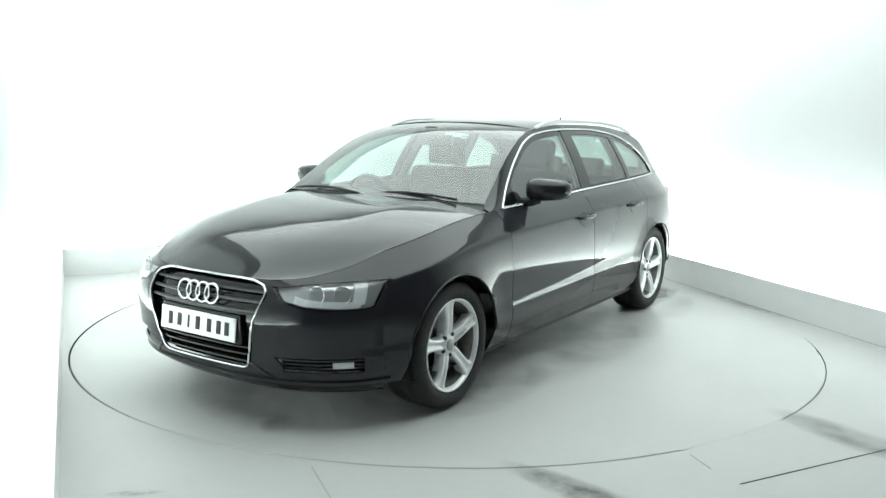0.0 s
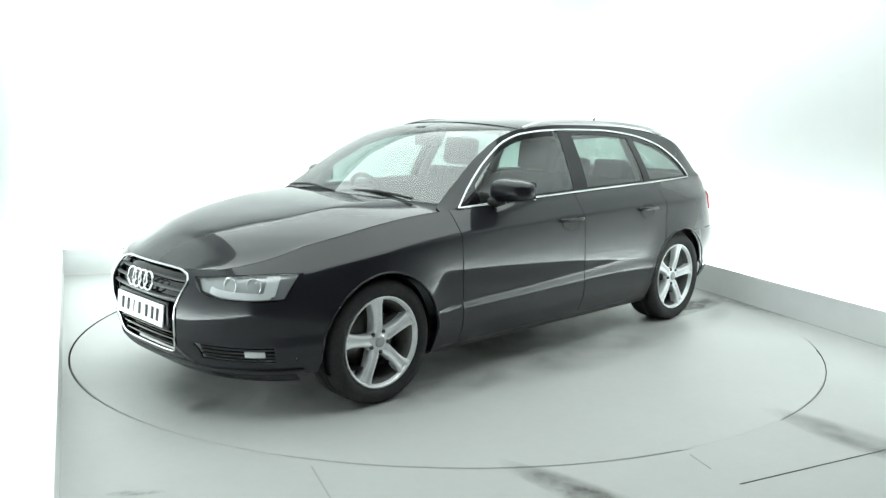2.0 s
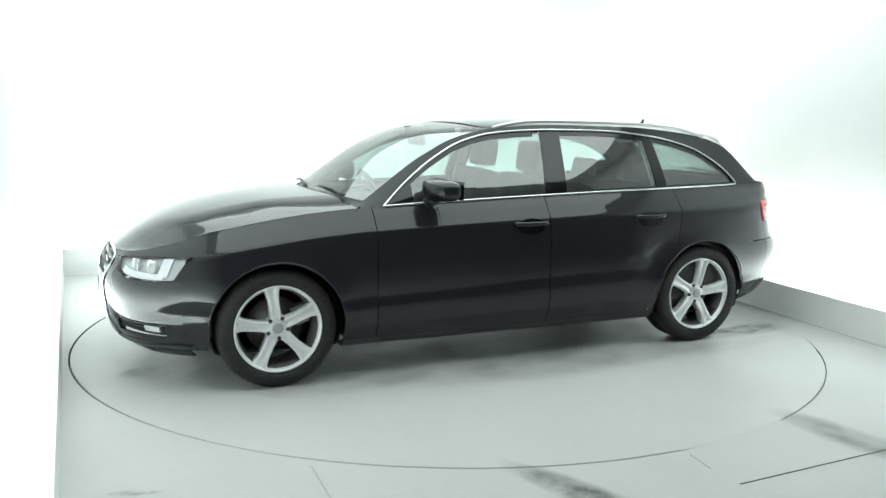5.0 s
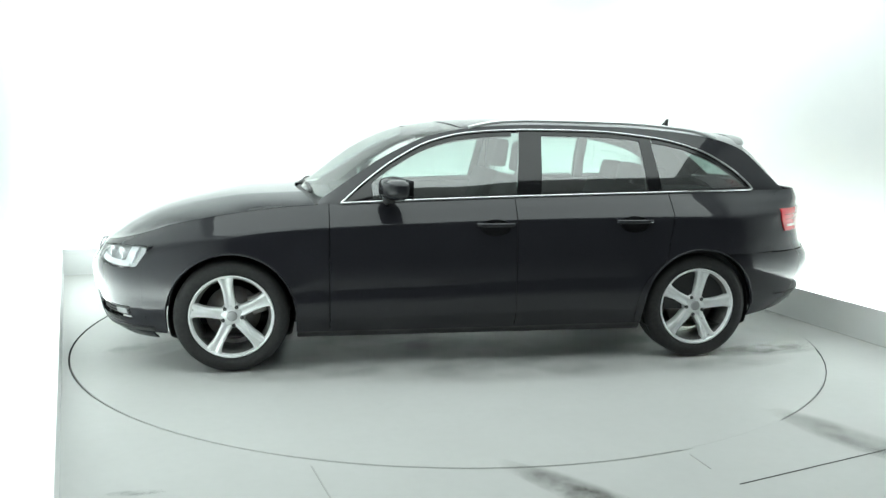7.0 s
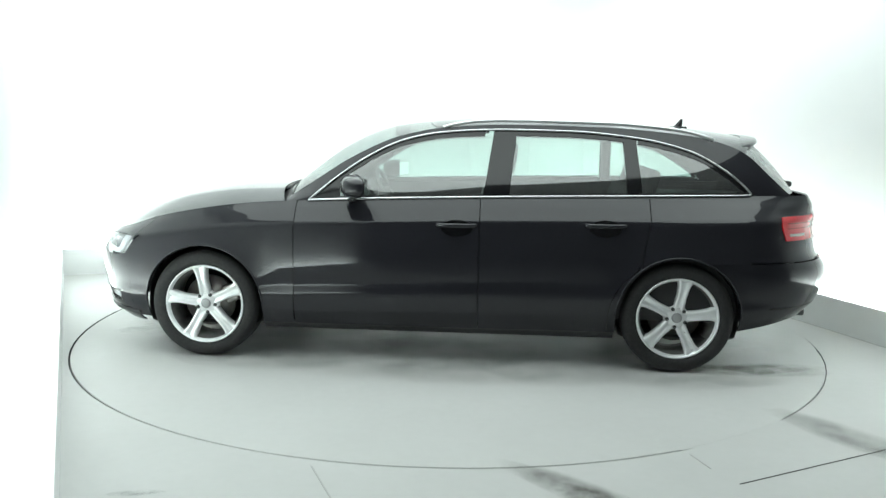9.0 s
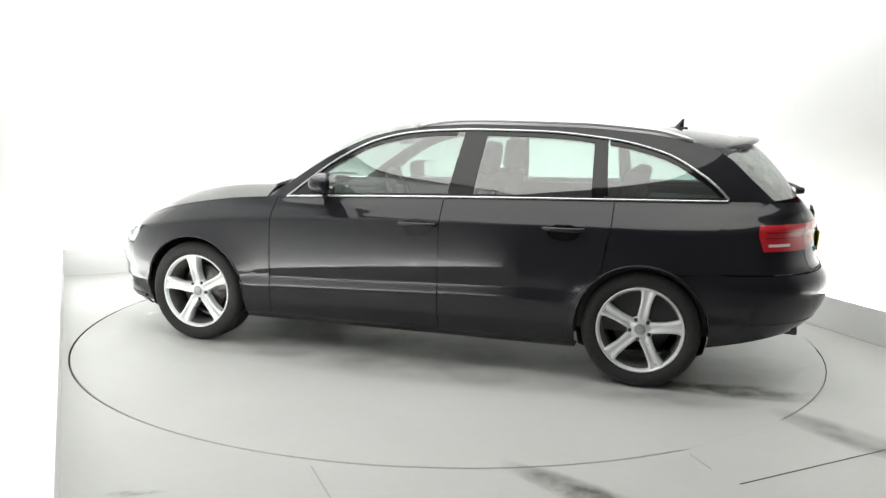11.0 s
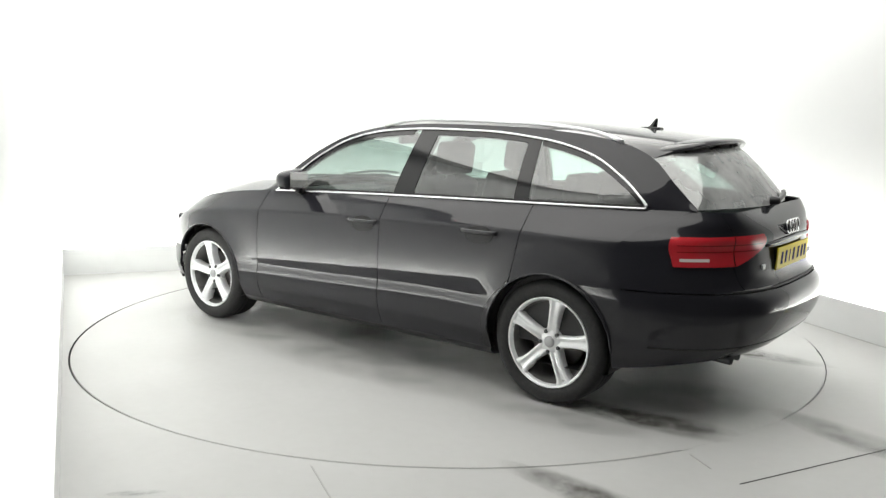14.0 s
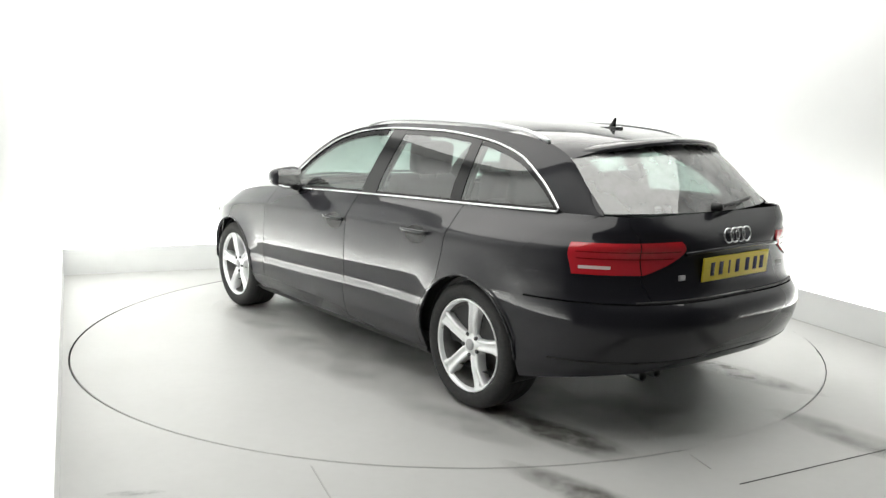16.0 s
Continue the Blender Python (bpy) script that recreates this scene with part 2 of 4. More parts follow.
def nose_point(a, z):
    """A point of the nose: a from 0 (middle) to 1 (flank)."""
    b = math.pi / 2 * a
    w = max(0.0, math.sin(b)) ** (2 / NOSE_M)
    x = END_F + (NOSE(z) - END_F) * max(0.0, 1 - w ** NOSE_N) ** (1 / NOSE_N)
    return Vector((x, section(min(x, 2.0), z) * w, z))


def tail_point(a, z):
    b = math.pi / 2 * a
    n = TAIL_N(z)
    q = max(0.0, math.cos(b)) ** (2 / n)
    x = END_R - (TAIL(z) + END_R) * q
    return Vector((x, section(max(x, -2.2), min(z, BELT(x) - 0.001)) * max(0.0, math.sin(b)) ** (2 / n), z))


# ---------------------------------------------------------------- the car's materials
def paint_material():
    m = material("black_metallic_paint", (0.015, 0.015, 0.019), 0.4, 0.0, Coat_Weight=1.0, Coat_Roughness=0.012, Coat_IOR=1.46, Specular_IOR_Level=0.05)
    t = m.node_tree
    b = t.nodes["Principled BSDF"]
    co = t.nodes.new("ShaderNodeTexCoord")
    n = t.nodes.new("ShaderNodeTexNoise")
    n.inputs["Scale"].default_value, n.inputs["Detail"].default_value = 9.0, 3.0
    t.links.new(co.outputs["Object"], n.inputs["Vector"])
    k = t.nodes.new("ShaderNodeBump")
    k.inputs["Strength"].default_value, k.inputs["Distance"].default_value = 0.02, 0.004
    t.links.new(n.outputs["Fac"], k.inputs["Height"])
    t.links.new(k.outputs["Normal"], b.inputs["Coat Normal"])
    return m


def pane_material(name, tint, gloss=0.17, haze=0.04):
    """Clear or tinted glass; its thin film is dust, dried water and painted milky reflection."""
    m = bpy.data.materials.new(name)
    m.use_nodes = True
    t = m.node_tree
    t.nodes.remove(t.nodes["Principled BSDF"])
    tr, gl, fr, mx, pw, sc = (t.nodes.new(k) for k in ("ShaderNodeBsdfTransparent", "ShaderNodeBsdfGlossy", "ShaderNodeLayerWeight", "ShaderNodeMixShader", "ShaderNodeMath", "ShaderNodeMapRange"))
    tr.inputs["Color"].default_value = (*tint, 1)
    gl.inputs["Roughness"].default_value = 0.01
    pw.operation, pw.inputs[1].default_value = "POWER", 5.0
    fr.inputs["Blend"].default_value = 0.5
    sc.inputs["To Min"].default_value, sc.inputs["To Max"].default_value = gloss, 1.0
    t.links.new(fr.outputs["Facing"], pw.inputs[0])
    t.links.new(pw.outputs["Value"], sc.inputs["Value"])
    t.links.new(sc.outputs["Result"], mx.inputs["Fac"])
    t.links.new(tr.outputs["BSDF"], mx.inputs[1])
    t.links.new(gl.outputs["BSDF"], mx.inputs[2])
    co, n, amount, film, veil = (t.nodes.new(k) for k in ("ShaderNodeTexCoord", "ShaderNodeTexNoise", "ShaderNodeMapRange", "ShaderNodeBsdfDiffuse", "ShaderNodeMixShader"))
    n.inputs["Scale"].default_value, n.inputs["Detail"].default_value = 7.0, 6.0
    amount.inputs["From Min"].default_value, amount.inputs["From Max"].default_value = 0.3, 0.7
    amount.inputs["To Min"].default_value, amount.inputs["To Max"].default_value = 0.6 * haze, 1.4 * haze
    film.inputs["Color"].default_value = (0.72, 0.73, 0.72, 1)
    t.links.new(co.outputs["Object"], n.inputs["Vector"])
    t.links.new(n.outputs["Fac"], amount.inputs["Value"])
    t.links.new(amount.outputs["Result"], veil.inputs["Fac"])
    t.links.new(mx.outputs["Shader"], veil.inputs[1])
    t.links.new(film.outputs["BSDF"], veil.inputs[2])
    t.links.new(veil.outputs["Shader"], t.nodes["Material Output"].inputs["Surface"])
    return m


PAINT = paint_material()
GLASS = pane_material("tinted_window_glass", (0.55, 0.67, 0.63))
GLASS_BORDER = material("black_glass_border", (0.008, 0.008, 0.009), 0.22, 0.0, Specular_IOR_Level=0.3)
# strong haze here paints in the pale reflection of the rear pane
REAR_GLASS = pane_material("tinted_rear_glass", (0.50, 0.60, 0.57), 0.22, 0.24)
SCREEN = pane_material("windscreen_glass", (0.60, 0.70, 0.67), 0.15, 0.10)
LENS = pane_material("clear_lamp_lens", (0.93, 0.94, 0.95), 0.06, 0.0)
RED_LENS = material("red_lamp_lens", (0.56, 0.022, 0.034), 0.12, 0.0, Coat_Weight=1.0, Coat_Roughness=0.02, Subsurface_Weight=0.2)
CHROME = grain(material("chrome", (0.66, 0.67, 0.68), 0.10, 1.0), 40, 0.15, (0.55, 0.55, 0.55))
BLACK_PLASTIC = grain(material("black_plastic", (0.012, 0.012, 0.013), 0.42), 160, 0.4, (0.02, 0.02, 0.02), 0.12)
GLOSS_BLACK = material("gloss_black_trim", (0.006, 0.006, 0.007), 0.08)
TYRE = grain(material("tyre_rubber", (0.015, 0.015, 0.016), 0.75), 60, 0.5, (0.035, 0.034, 0.032), 0.2)
ALLOY = grain(material("silver_alloy", (0.86, 0.87, 0.88), 0.30, 0.35), 25, 0.2, (0.5, 0.5, 0.51), rough=0.06)
DARK_ALLOY = grain(material("dark_dull_alloy", (0.16, 0.158, 0.155), 0.55, 0.5), 30, 0.5, (0.07, 0.066, 0.062))
BRAKE = grain(material("brake_steel", (0.30, 0.29, 0.28), 0.38, 0.9), 20, 0.5, (0.16, 0.12, 0.1))
CLOTH = grain(material("dark_grey_seat_cloth", (0.022, 0.022, 0.024), 0.9), 220, 0.5, (0.012, 0.012, 0.013), 0.25)
CABIN = grain(material("charcoal_cabin_plastic", (0.022, 0.022, 0.023), 0.6), 120, 0.4, (0.02, 0.02, 0.02), 0.1)
HEADLINING = grain(material("grey_headlining", (0.30, 0.30, 0.29), 0.9), 150, 0.3, (0.24, 0.24, 0.23), 0.1)
REFLECTOR = material("lamp_reflector", (0.78, 0.79, 0.80), 0.16, 1.0)
WHITE_PLATE = grain(material("white_number_plate", (0.80, 0.81, 0.82), 0.3), 12, 0.2, (0.7, 0.7, 0.68))
YELLOW_PLATE = grain(material("yellow_number_plate", (0.82, 0.64, 0.02), 0.5), 12, 0.2, (0.70, 0.54, 0.03))
BADGE_GREY = material("grey_badge", (0.40, 0.40, 0.41), 0.35, 0.3)
INK = material("black_ink", (0.05, 0.05, 0.053), 0.8)


# ---------------------------------------------------------------- patches
def sheet(fn, nu, nv, flip=False):
    """A grid over fn(u, v), u and v from 0 to 1."""
    bm = bmesh.new()
    rows = [[bm.verts.new(fn(i / nu, j / nv)) for j in range(nv + 1)] for i in range(nu + 1)]
    for i in range(nu):
        for j in range(nv):
            f = (rows[i][j], rows[i + 1][j], rows[i + 1][j + 1], rows[i][j + 1])
            bm.faces.new(f[::-1] if flip else f)
    bmesh.ops.remove_doubles(bm, verts=bm.verts[:], dist=0.0002)
    return bm


def flipped(bm):
    """The same mesh on the other side of the car."""
    for v in bm.verts:
        v.co.y = -v.co.y
    bmesh.ops.reverse_faces(bm, faces=bm.faces[:])
    return bm


def outward(bm, centre=(0, 0, 0.6)):
    """Turns an open sheet's faces away from the car's middle."""
    c = Vector(centre)
    if sum((f.calc_center_median() - c).dot(f.normal) * f.calc_area() for f in bm.faces) < 0:
        bmesh.ops.reverse_faces(bm, faces=bm.faces[:])
    return bm


def thicken(bm, thick):
    """Gives an open sheet an inner face and square edges."""
    bm.normal_update()
    inner = {v: bm.verts.new(v.co - v.normal * thick) for v in bm.verts[:]}
    faces, rim = bm.faces[:], [e for e in bm.edges if e.is_boundary]
    loops = [[l.vert for l in e.link_loops[0].face.loops if l.vert in e.verts] + [e.link_loops[0].vert] for e in rim]
    for f in faces:
        bm.faces.new([inner[v] for v in reversed(f.verts)])
    for e, ring in zip(rim, loops):
        a = ring[2]
        b = e.other_vert(a)
        c = [bm.verts.new(p) for p in (b.co, a.co, inner[a].co, inner[b].co)]
        bm.faces.new(c)
    return bm


def both(name, make, mat, parent, label="", thick=0.0):
    """A part on the left and its mirror image on the right."""
    out = []
    for right in (False, True):
        bm = make()
        bm.normal_update()
        outward(bm)
        if right:
            flipped(bm)
        if thick:
            thicken(bm, thick)
        out.append(part(name, bm, mat, parent, label))
    return out


def tube(points, r, closed=False, n=8, squash=1.0):
    bm = bmesh.new()
    pts = [Vector(p) for p in points]
    rings = []
    for i, p in enumerate(pts):
        a = pts[i - 1] if (i or closed) else p
        b = pts[(i + 1) % len(pts)] if (i + 1 < len(pts) or closed) else p
        d = (b - a).normalized()
        s = d.cross(Vector((0, 0, 1)) if abs(d.z) < 0.95 else Vector((1, 0, 0))).normalized()
        w = s.cross(d)
        rings.append([bm.verts.new(p + r * (math.cos(2 * math.pi * k / n) * s * squash + math.sin(2 * math.pi * k / n) * w)) for k in range(n)])
    m = len(rings)
    for i in range(m if closed else m - 1):
        a, b = rings[i], rings[(i + 1) % m]
        for k in range(n):
            bm.faces.new((a[k], a[(k + 1) % n], b[(k + 1) % n], b[k]))
    if not closed:
        bm.faces.new(rings[0][::-1])
        bm.faces.new(rings[-1])
    bmesh.ops.recalc_face_normals(bm, faces=bm.faces[:])
    return bm


def lathe(profile, n=48, axis_y=True):
    """Turns (radius, depth) points round the y axis."""
    bm = bmesh.new()
    rings = []
    for i in range(n):
        a = 2 * math.pi * i / n
        rings.append([bm.verts.new((r * math.cos(a), d, r * math.sin(a))) for r, d in profile])
    for i in range(n):
        a, b = rings[i], rings[(i + 1) % n]
        for k in range(len(profile) - 1):
            bm.faces.new((a[k], b[k], b[k + 1], a[k + 1]))
    bmesh.ops.remove_doubles(bm, verts=bm.verts[:], dist=0.0002)
    bmesh.ops.recalc_face_normals(bm, faces=bm.faces[:])
    return bm


def moved(bm, m):
    bmesh.ops.transform(bm, matrix=m, verts=bm.verts[:])
    return bm


def lerp(a, b, t):
    return a + (b - a) * t


WHEEL_X, WHEEL_Z, ARCH_F, ARCH_R = 1.404, 0.325, 0.361, 0.358
NOSE_A, TAIL_A = 0.694, 0.80
SEAM = 0.0025


def arch(x, floor=0.225):
    """Lower edge of the flank: the sill, or a wheel arch."""
    for c, r in ((WHEEL_X, ARCH_F), (-WHEEL_X, ARCH_R)):
        if abs(x - c) < r:
            return WHEEL_Z + math.sqrt(r * r - (x - c) ** 2) if math.sqrt(r * r - (x - c) ** 2) > 0 else floor
    return floor


def flank(x, z, out=0.0):
    y = side(x, z) + out
    for c, r in ((WHEEL_X, ARCH_F), (-WHEEL_X, ARCH_R)):       # the flared lip round each wheel
        d = math.hypot(x - c, z - WHEEL_Z) - r
        if z > 0.2 and -0.01 < d < 0.15:
            y += 0.016 * (1 - d / 0.15) ** 2 * min(1.0, max(0.0, (z - 0.25) / 0.25))
    return Vector((x, y, z))


def rear_door_edge(z):
    """The rear door runs down to the wheel arch."""
    if z < WHEEL_Z:
        return -WHEEL_X + ARCH_R
    if z < 0.6:
        return -WHEEL_X + math.sqrt(ARCH_R ** 2 - (z - WHEEL_Z) ** 2)
    return lerp(-WHEEL_X + math.sqrt(ARCH_R ** 2 - (0.6 - WHEEL_Z) ** 2), -1.226, min(1.0, (z - 0.6) / 0.3))


def nose_z(a):
    """The hood's front edge, by its place round the nose."""
    return NOSE_EDGE(abs(a))


def corner_z():
    z = 0.80
    for _ in range(20):
        z = BELT(nose_point(NOSE_A, z).x)
    return z


NOSE_EDGE = spline((0.0, 0.708), (0.2, 0.712), (0.35, 0.724), (0.5, 0.752), (0.6, 0.785), (NOSE_A, corner_z()))


def at_y(fn, y, z):
    """The place round the nose or tail at which the half width is y."""
    lo, hi = 0.0, 1.0
    for _ in range(30):
        mid = (lo + hi) / 2
        lo, hi = (mid, hi) if fn(mid, z).y < y else (lo, mid)
    return lo


def panel(parent, name, xl, xr, zl, zh, nx, nz, mat=PAINT, label="", out=0.0, thick=0.012, cos_x=False):
    """A body panel on both flanks between two edges xl(z), xr(z) and heights zl(x), zh(x)."""
    def make():
        def fn(u, v):
            s = 0.5 - 0.5 * math.cos(math.pi * u) if cos_x else u
            x = lerp(xl(0.6), xr(0.6), s)
            z = lerp(zl(x), zh(x), v)
            for _ in range(4):
                x = lerp(xl(z), xr(z), s)
                z = lerp(zl(x), zh(x), v)
            return flank(x, z, out)
        return sheet(fn, nx, nz)
    return both(name, make, mat, parent, label, thick)


def end_panel(parent, name, fn, a0, a1, z0, z1, na, nz, mat=PAINT, label="", out=0.0, thick=0.01, single=False):
    """A panel on the nose or tail: a0(z), a1(z), z0(a), z1(a)."""
    def make():
        def f(u, v):
            z = lerp(z0(0.4), z1(0.4), v)
            a = 0.4
            for _ in range(4):
                a = lerp(a0(z), a1(z), u)
                z = lerp(z0(abs(a)), z1(abs(a)), v)
            p = fn(abs(a), z)
            q = Vector((p.x, p.y if a >= 0 else -p.y, p.z))
            if out:
                e = 0.01
                du = fn(min(1, abs(a) + e), z) - fn(max(0, abs(a) - e), z)
                nrm = Vector((abs(du.y), abs(du.x), 0)).normalized()
                sx = 1 if q.x > 0 else -1
                q += Vector((nrm.x * sx, nrm.y * (1 if a >= 0 else -1), 0)) * out
            return q
        return sheet(f, na, nz)
    if not single:
        return both(name, make, mat, parent, label, thick)
    bm = make()
    bm.normal_update()
    outward(bm)
    return part(name, thicken(bm, thick) if thick else bm, mat, parent, label)


def coons(left, right, rear, front, bulge, nu, nv):
    """A sheet between four edge curves, each a function of 0..1; u runs from left to right, v from rear to front."""
    def fn(u, v):
        p = left(v) * (1 - u) + right(v) * u + rear(u) * (1 - v) + front(u) * v
        p -= left(0) * (1 - u) * (1 - v) + right(0) * u * (1 - v) + left(1) * (1 - u) * v + right(1) * u * v
        return p + bulge(u, v)
    return sheet(fn, nu, nv)


def other(f):
    return lambda t: Vector((f(t).x, -f(t).y, f(t).z))


def arc(p, mid):
    """An edge across the car from p on the left over mid on the middle line, a parabola."""
    p, mid = Vector(p), Vector(mid)

    def f(u):
        k = (2 * u - 1) ** 2
        return Vector((lerp(mid.x, p.x, k), p.y * (1 - 2 * u), lerp(mid.z, p.z, k)))
    return f


def top_part(parent, name, bm, mat=PAINT, thick=0.01, label=""):
    bm.normal_update()
    outward(bm)
    return part(name, thicken(bm, thick) if thick else bm, mat, parent, label)


ROOF_C = spline((-1.95, 1.358), (-1.8, 1.382), (-1.56, 1.413), (-1.2, 1.441), (-0.8, 1.458), (-0.4, 1.460), (0.0, 1.445), (0.115, 1.432))


def rail(x, out=0.0):
    return Vector((x, RAIL_Y(x) + out, RAIL_Z(x)))


# ---------------------------------------------------------------- the car
def fender():
    """The wing: rays round the wheel arch up to a level line, and plain rows above it."""
    level, rear = 0.73, 0.852 + SEAM
    bm = bmesh.new()

    def front(z):
        return nose_point(NOSE_A, z).x

    def outer(a):
        c, q = math.cos(a), math.sin(a)
        lim = (level - WHEEL_Z) / q if q > 1e-6 else 9.0
        if c < -1e-6:
            return min(lim, (WHEEL_X - rear) / -c)
        if c > 1e-6:
            z = WHEEL_Z + 0.1
            for _ in range(40):
                r = (front(z) - WHEEL_X) / c
                z = 0.5 * z + 0.5 * min(level, WHEEL_Z + r * q)
            return min(lim, r)
        return lim
    n, m = 72, 12
    a_f = math.atan2(level - WHEEL_Z, front(level) - WHEEL_X)
    a_r = math.atan2(level - WHEEL_Z, rear - WHEEL_X)
    angles = [a_f * i / 14 for i in range(14)] + [lerp(a_f, a_r, i / 44) for i in range(45)] + [lerp(a_r, math.pi, i / 14) for i in range(1, 15)]
    tops = []
    last = None
    for k, a in enumerate(angles):
        ro = outer(a)
        row = [bm.verts.new(flank(WHEEL_X + r * math.cos(a), WHEEL_Z + r * math.sin(a))) for r in [lerp(ARCH_F, max(ro, ARCH_F + 0.004), j / m) for j in range(m + 1)]]
        if 14 <= k <= 58:
            tops.append((WHEEL_X + ro * math.cos(a), row[-1]))
        if last:
            for j in range(m):
                bm.faces.new((last[j], last[j + 1], row[j + 1], row[j]))
        last = row
    cols = []
    for i, (x, v0) in enumerate(tops):
        t = i / (len(tops) - 1)
        col = [v0]
        for j in range(1, 13):
            z = lerp(level, BELT(x), j / 12)
            xx = x
            for _ in range(4):
                xx = x + (front(z) - front(level)) * (1 - t) ** 3
                z = lerp(level, BELT(xx), j / 12)
            col.append(bm.verts.new(flank(xx, z)))
        cols.append(col)
    for p, q in zip(cols, cols[1:]):
        for j in range(12):
            bm.faces.new((p[j], p[j + 1], q[j + 1], q[j]))
    for x0, x1 in ((rear, WHEEL_X - ARCH_F), (WHEEL_X + ARCH_F, front(0.3))):
        g = [[bm.verts.new(flank(lerp(x0, x1, i / 4), lerp(0.225, WHEEL_Z, j / 4))) for j in range(5)] for i in range(5)]
        for i in range(4):
            for j in range(4):
                bm.faces.new((g[i][j], g[i + 1][j], g[i + 1][j + 1], g[i][j + 1]))
    bmesh.ops.remove_doubles(bm, verts=bm.verts[:], dist=0.0004)
    bmesh.ops.recalc_face_normals(bm, faces=bm.faces[:])
    return bm


DOORS = []


def build_body(car):
    low = lambda x: 0.225
    # flanks, front to rear
    both("front_fender", fender, PAINT, car, "", 0.012)
    front = panel(car, "front_door", lambda z: -0.245 + SEAM, lambda z: 0.852 - SEAM, low, lambda x: BELT(x), 26, 76)
    rear = panel(car, "rear_door", lambda z: rear_door_edge(z) + SEAM, lambda z: -0.245 - SEAM, low, lambda x: BELT(x), 26, 76)
    panel(car, "rear_quarter_panel", lambda z: tail_point(TAIL_A, z).x, lambda z: rear_door_edge(z) - SEAM,
          lambda x: max(arch(x), 0.225 if x > -1.4 else 0.655), lambda x: BELT(x), 72, 26)
    both("door_seam", lambda: sheet(lambda u, v: flank(rear_door_edge(lerp(0.24, 0.63, u)) + lerp(0.045, 0.010, u ** 3) + 0.004 * v, lerp(0.24, 0.63, u), 0.0006), 24, 1), GLOSS_BLACK, car)
    DOORS.extend((front, rear))
    # window surround: pillars and cant rail
    panel(car, "cant_rail", lambda z: -2.06, lambda z: 0.915, lambda x: DLO(x) if -1.835 < x < 0.785 else BELT(x),
          lambda x: max(RAIL_Z(x), BELT(x) + 0.001), 90, 8)
    # sills
    def sill():
        prof = [(0.870, 0.232), (0.862, 0.205), (0.835, 0.185), (0.78, 0.178), (0.70, 0.185)]
        return sheet(lambda u, v: Vector((lerp(-1.04, 1.04, u), prof[round(v * 4)][0], prof[round(v * 4)][1])), 4, 4)
    both("sill", sill, BLACK_PLASTIC, car)
    # nose
    grille_half = lambda z: GRILLE_W(z)
    ag = lambda z: at_y(nose_point, grille_half(z) + 0.008, z)
    lamp_in = lambda z: at_y(nose_point, lerp(0.510, 0.405, (z - 0.605) / 0.085), z)
    lamp_out = lambda z: at_y(nose_point, lerp(0.803, 0.812, (z - 0.598) / 0.12), z)
    end_panel(car, "bumper_side", nose_point, ag, lambda z: NOSE_A, lambda a: 0.375, lambda a: LAMP_LOW(a) if a > 0.2 else 0.6, 26, 10, label="black painted bumper corner")
    end_panel(car, "bumper_inner", nose_point, ag, lambda z: lamp_in(max(0.6, z)) if z > 0.6 else 0.33, lambda a: LAMP_LOW(a), lambda a: min(nose_z(a), LAMP_LOW(a) + 0.2), 8, 8)
    end_panel(car, "nose_brow", nose_point, lambda z: 0.235, lambda z: NOSE_A, lambda a: LAMP_TOP(a), lambda a: max(nose_z(a), LAMP_TOP(a) + 0.002), 30, 5)
    end_panel(car, "fender_tip", nose_point, lambda z: lamp_out(z) + 0.004, lambda z: NOSE_A, lambda a: LAMP_LOW(a), lambda a: LAMP_TOP(a), 6, 8)
    end_panel(car, "bumper_lip", nose_point, lambda z: -NOSE_A, lambda z: NOSE_A, lambda a: 0.185, lambda a: 0.262, 48, 4, single=True, label="black front bumper lip")
    end_panel(car, "bumper_lower", nose_point, lambda z: -NOSE_A, lambda z: NOSE_A, lambda a: 0.262, lambda a: 0.302, 40, 3, single=True)
    end_panel(car, "bumper_corner", nose_point, lambda z: 0.615, lambda z: NOSE_A, lambda a: 0.302, lambda a: 0.375, 6, 5)
    end_panel(car, "fog_bezel", nose_point, ag, lambda z: 0.30 if z < 0.33 else lerp(0.30, 0.27, (z - 0.33) / 0.045), lambda a: 0.302, lambda a: 0.375, 6, 4)
    end_panel(car, "fog_intake", nose_point, lambda z: 0.285, lambda z: 0.62, lambda a: 0.300, lambda a: 0.376, 14, 5, mat=BLACK_PLASTIC, out=-0.045, thick=0, label="black mesh air intake")
    for z in (0.318, 0.336, 0.354):
        end_panel(car, "intake_slat", nose_point, lambda q: 0.29, lambda q: 0.615, lambda a, z=z: z, lambda a, z=z: z + 0.008, 14, 1, mat=BLACK_PLASTIC, out=-0.02, thick=0.02)
    # fog lamp with its chrome edge
    end_panel(car, "fog_lamp", nose_point, lambda z: 0.49, lambda z: 0.575, lambda a: 0.322, lambda a: 0.352, 8, 4, mat=FOG, out=-0.016, thick=0.02, label="small clear fog lamp")


FOG = material("fog_lamp_lens", (0.62, 0.63, 0.64), 0.2, 0.4)
GRILLE_W = spline((0.300, 0.262), (0.315, 0.292), (0.50, 0.345), (0.62, 0.383), (0.655, 0.386), (0.69, 0.362), (0.706, 0.305), (0.712, 0.27))
LAMP_LOW = spline((0.2, 0.640), (0.33, 0.622), (0.38, 0.606), (0.45, 0.598), (0.56, 0.594), (0.62, 0.598), (0.70, 0.612))
LAMP_TOP = spline((0.2, 0.690), (0.28, 0.692), (0.40, 0.706), (0.55, 0.716), (0.66, 0.722), (0.72, 0.722))


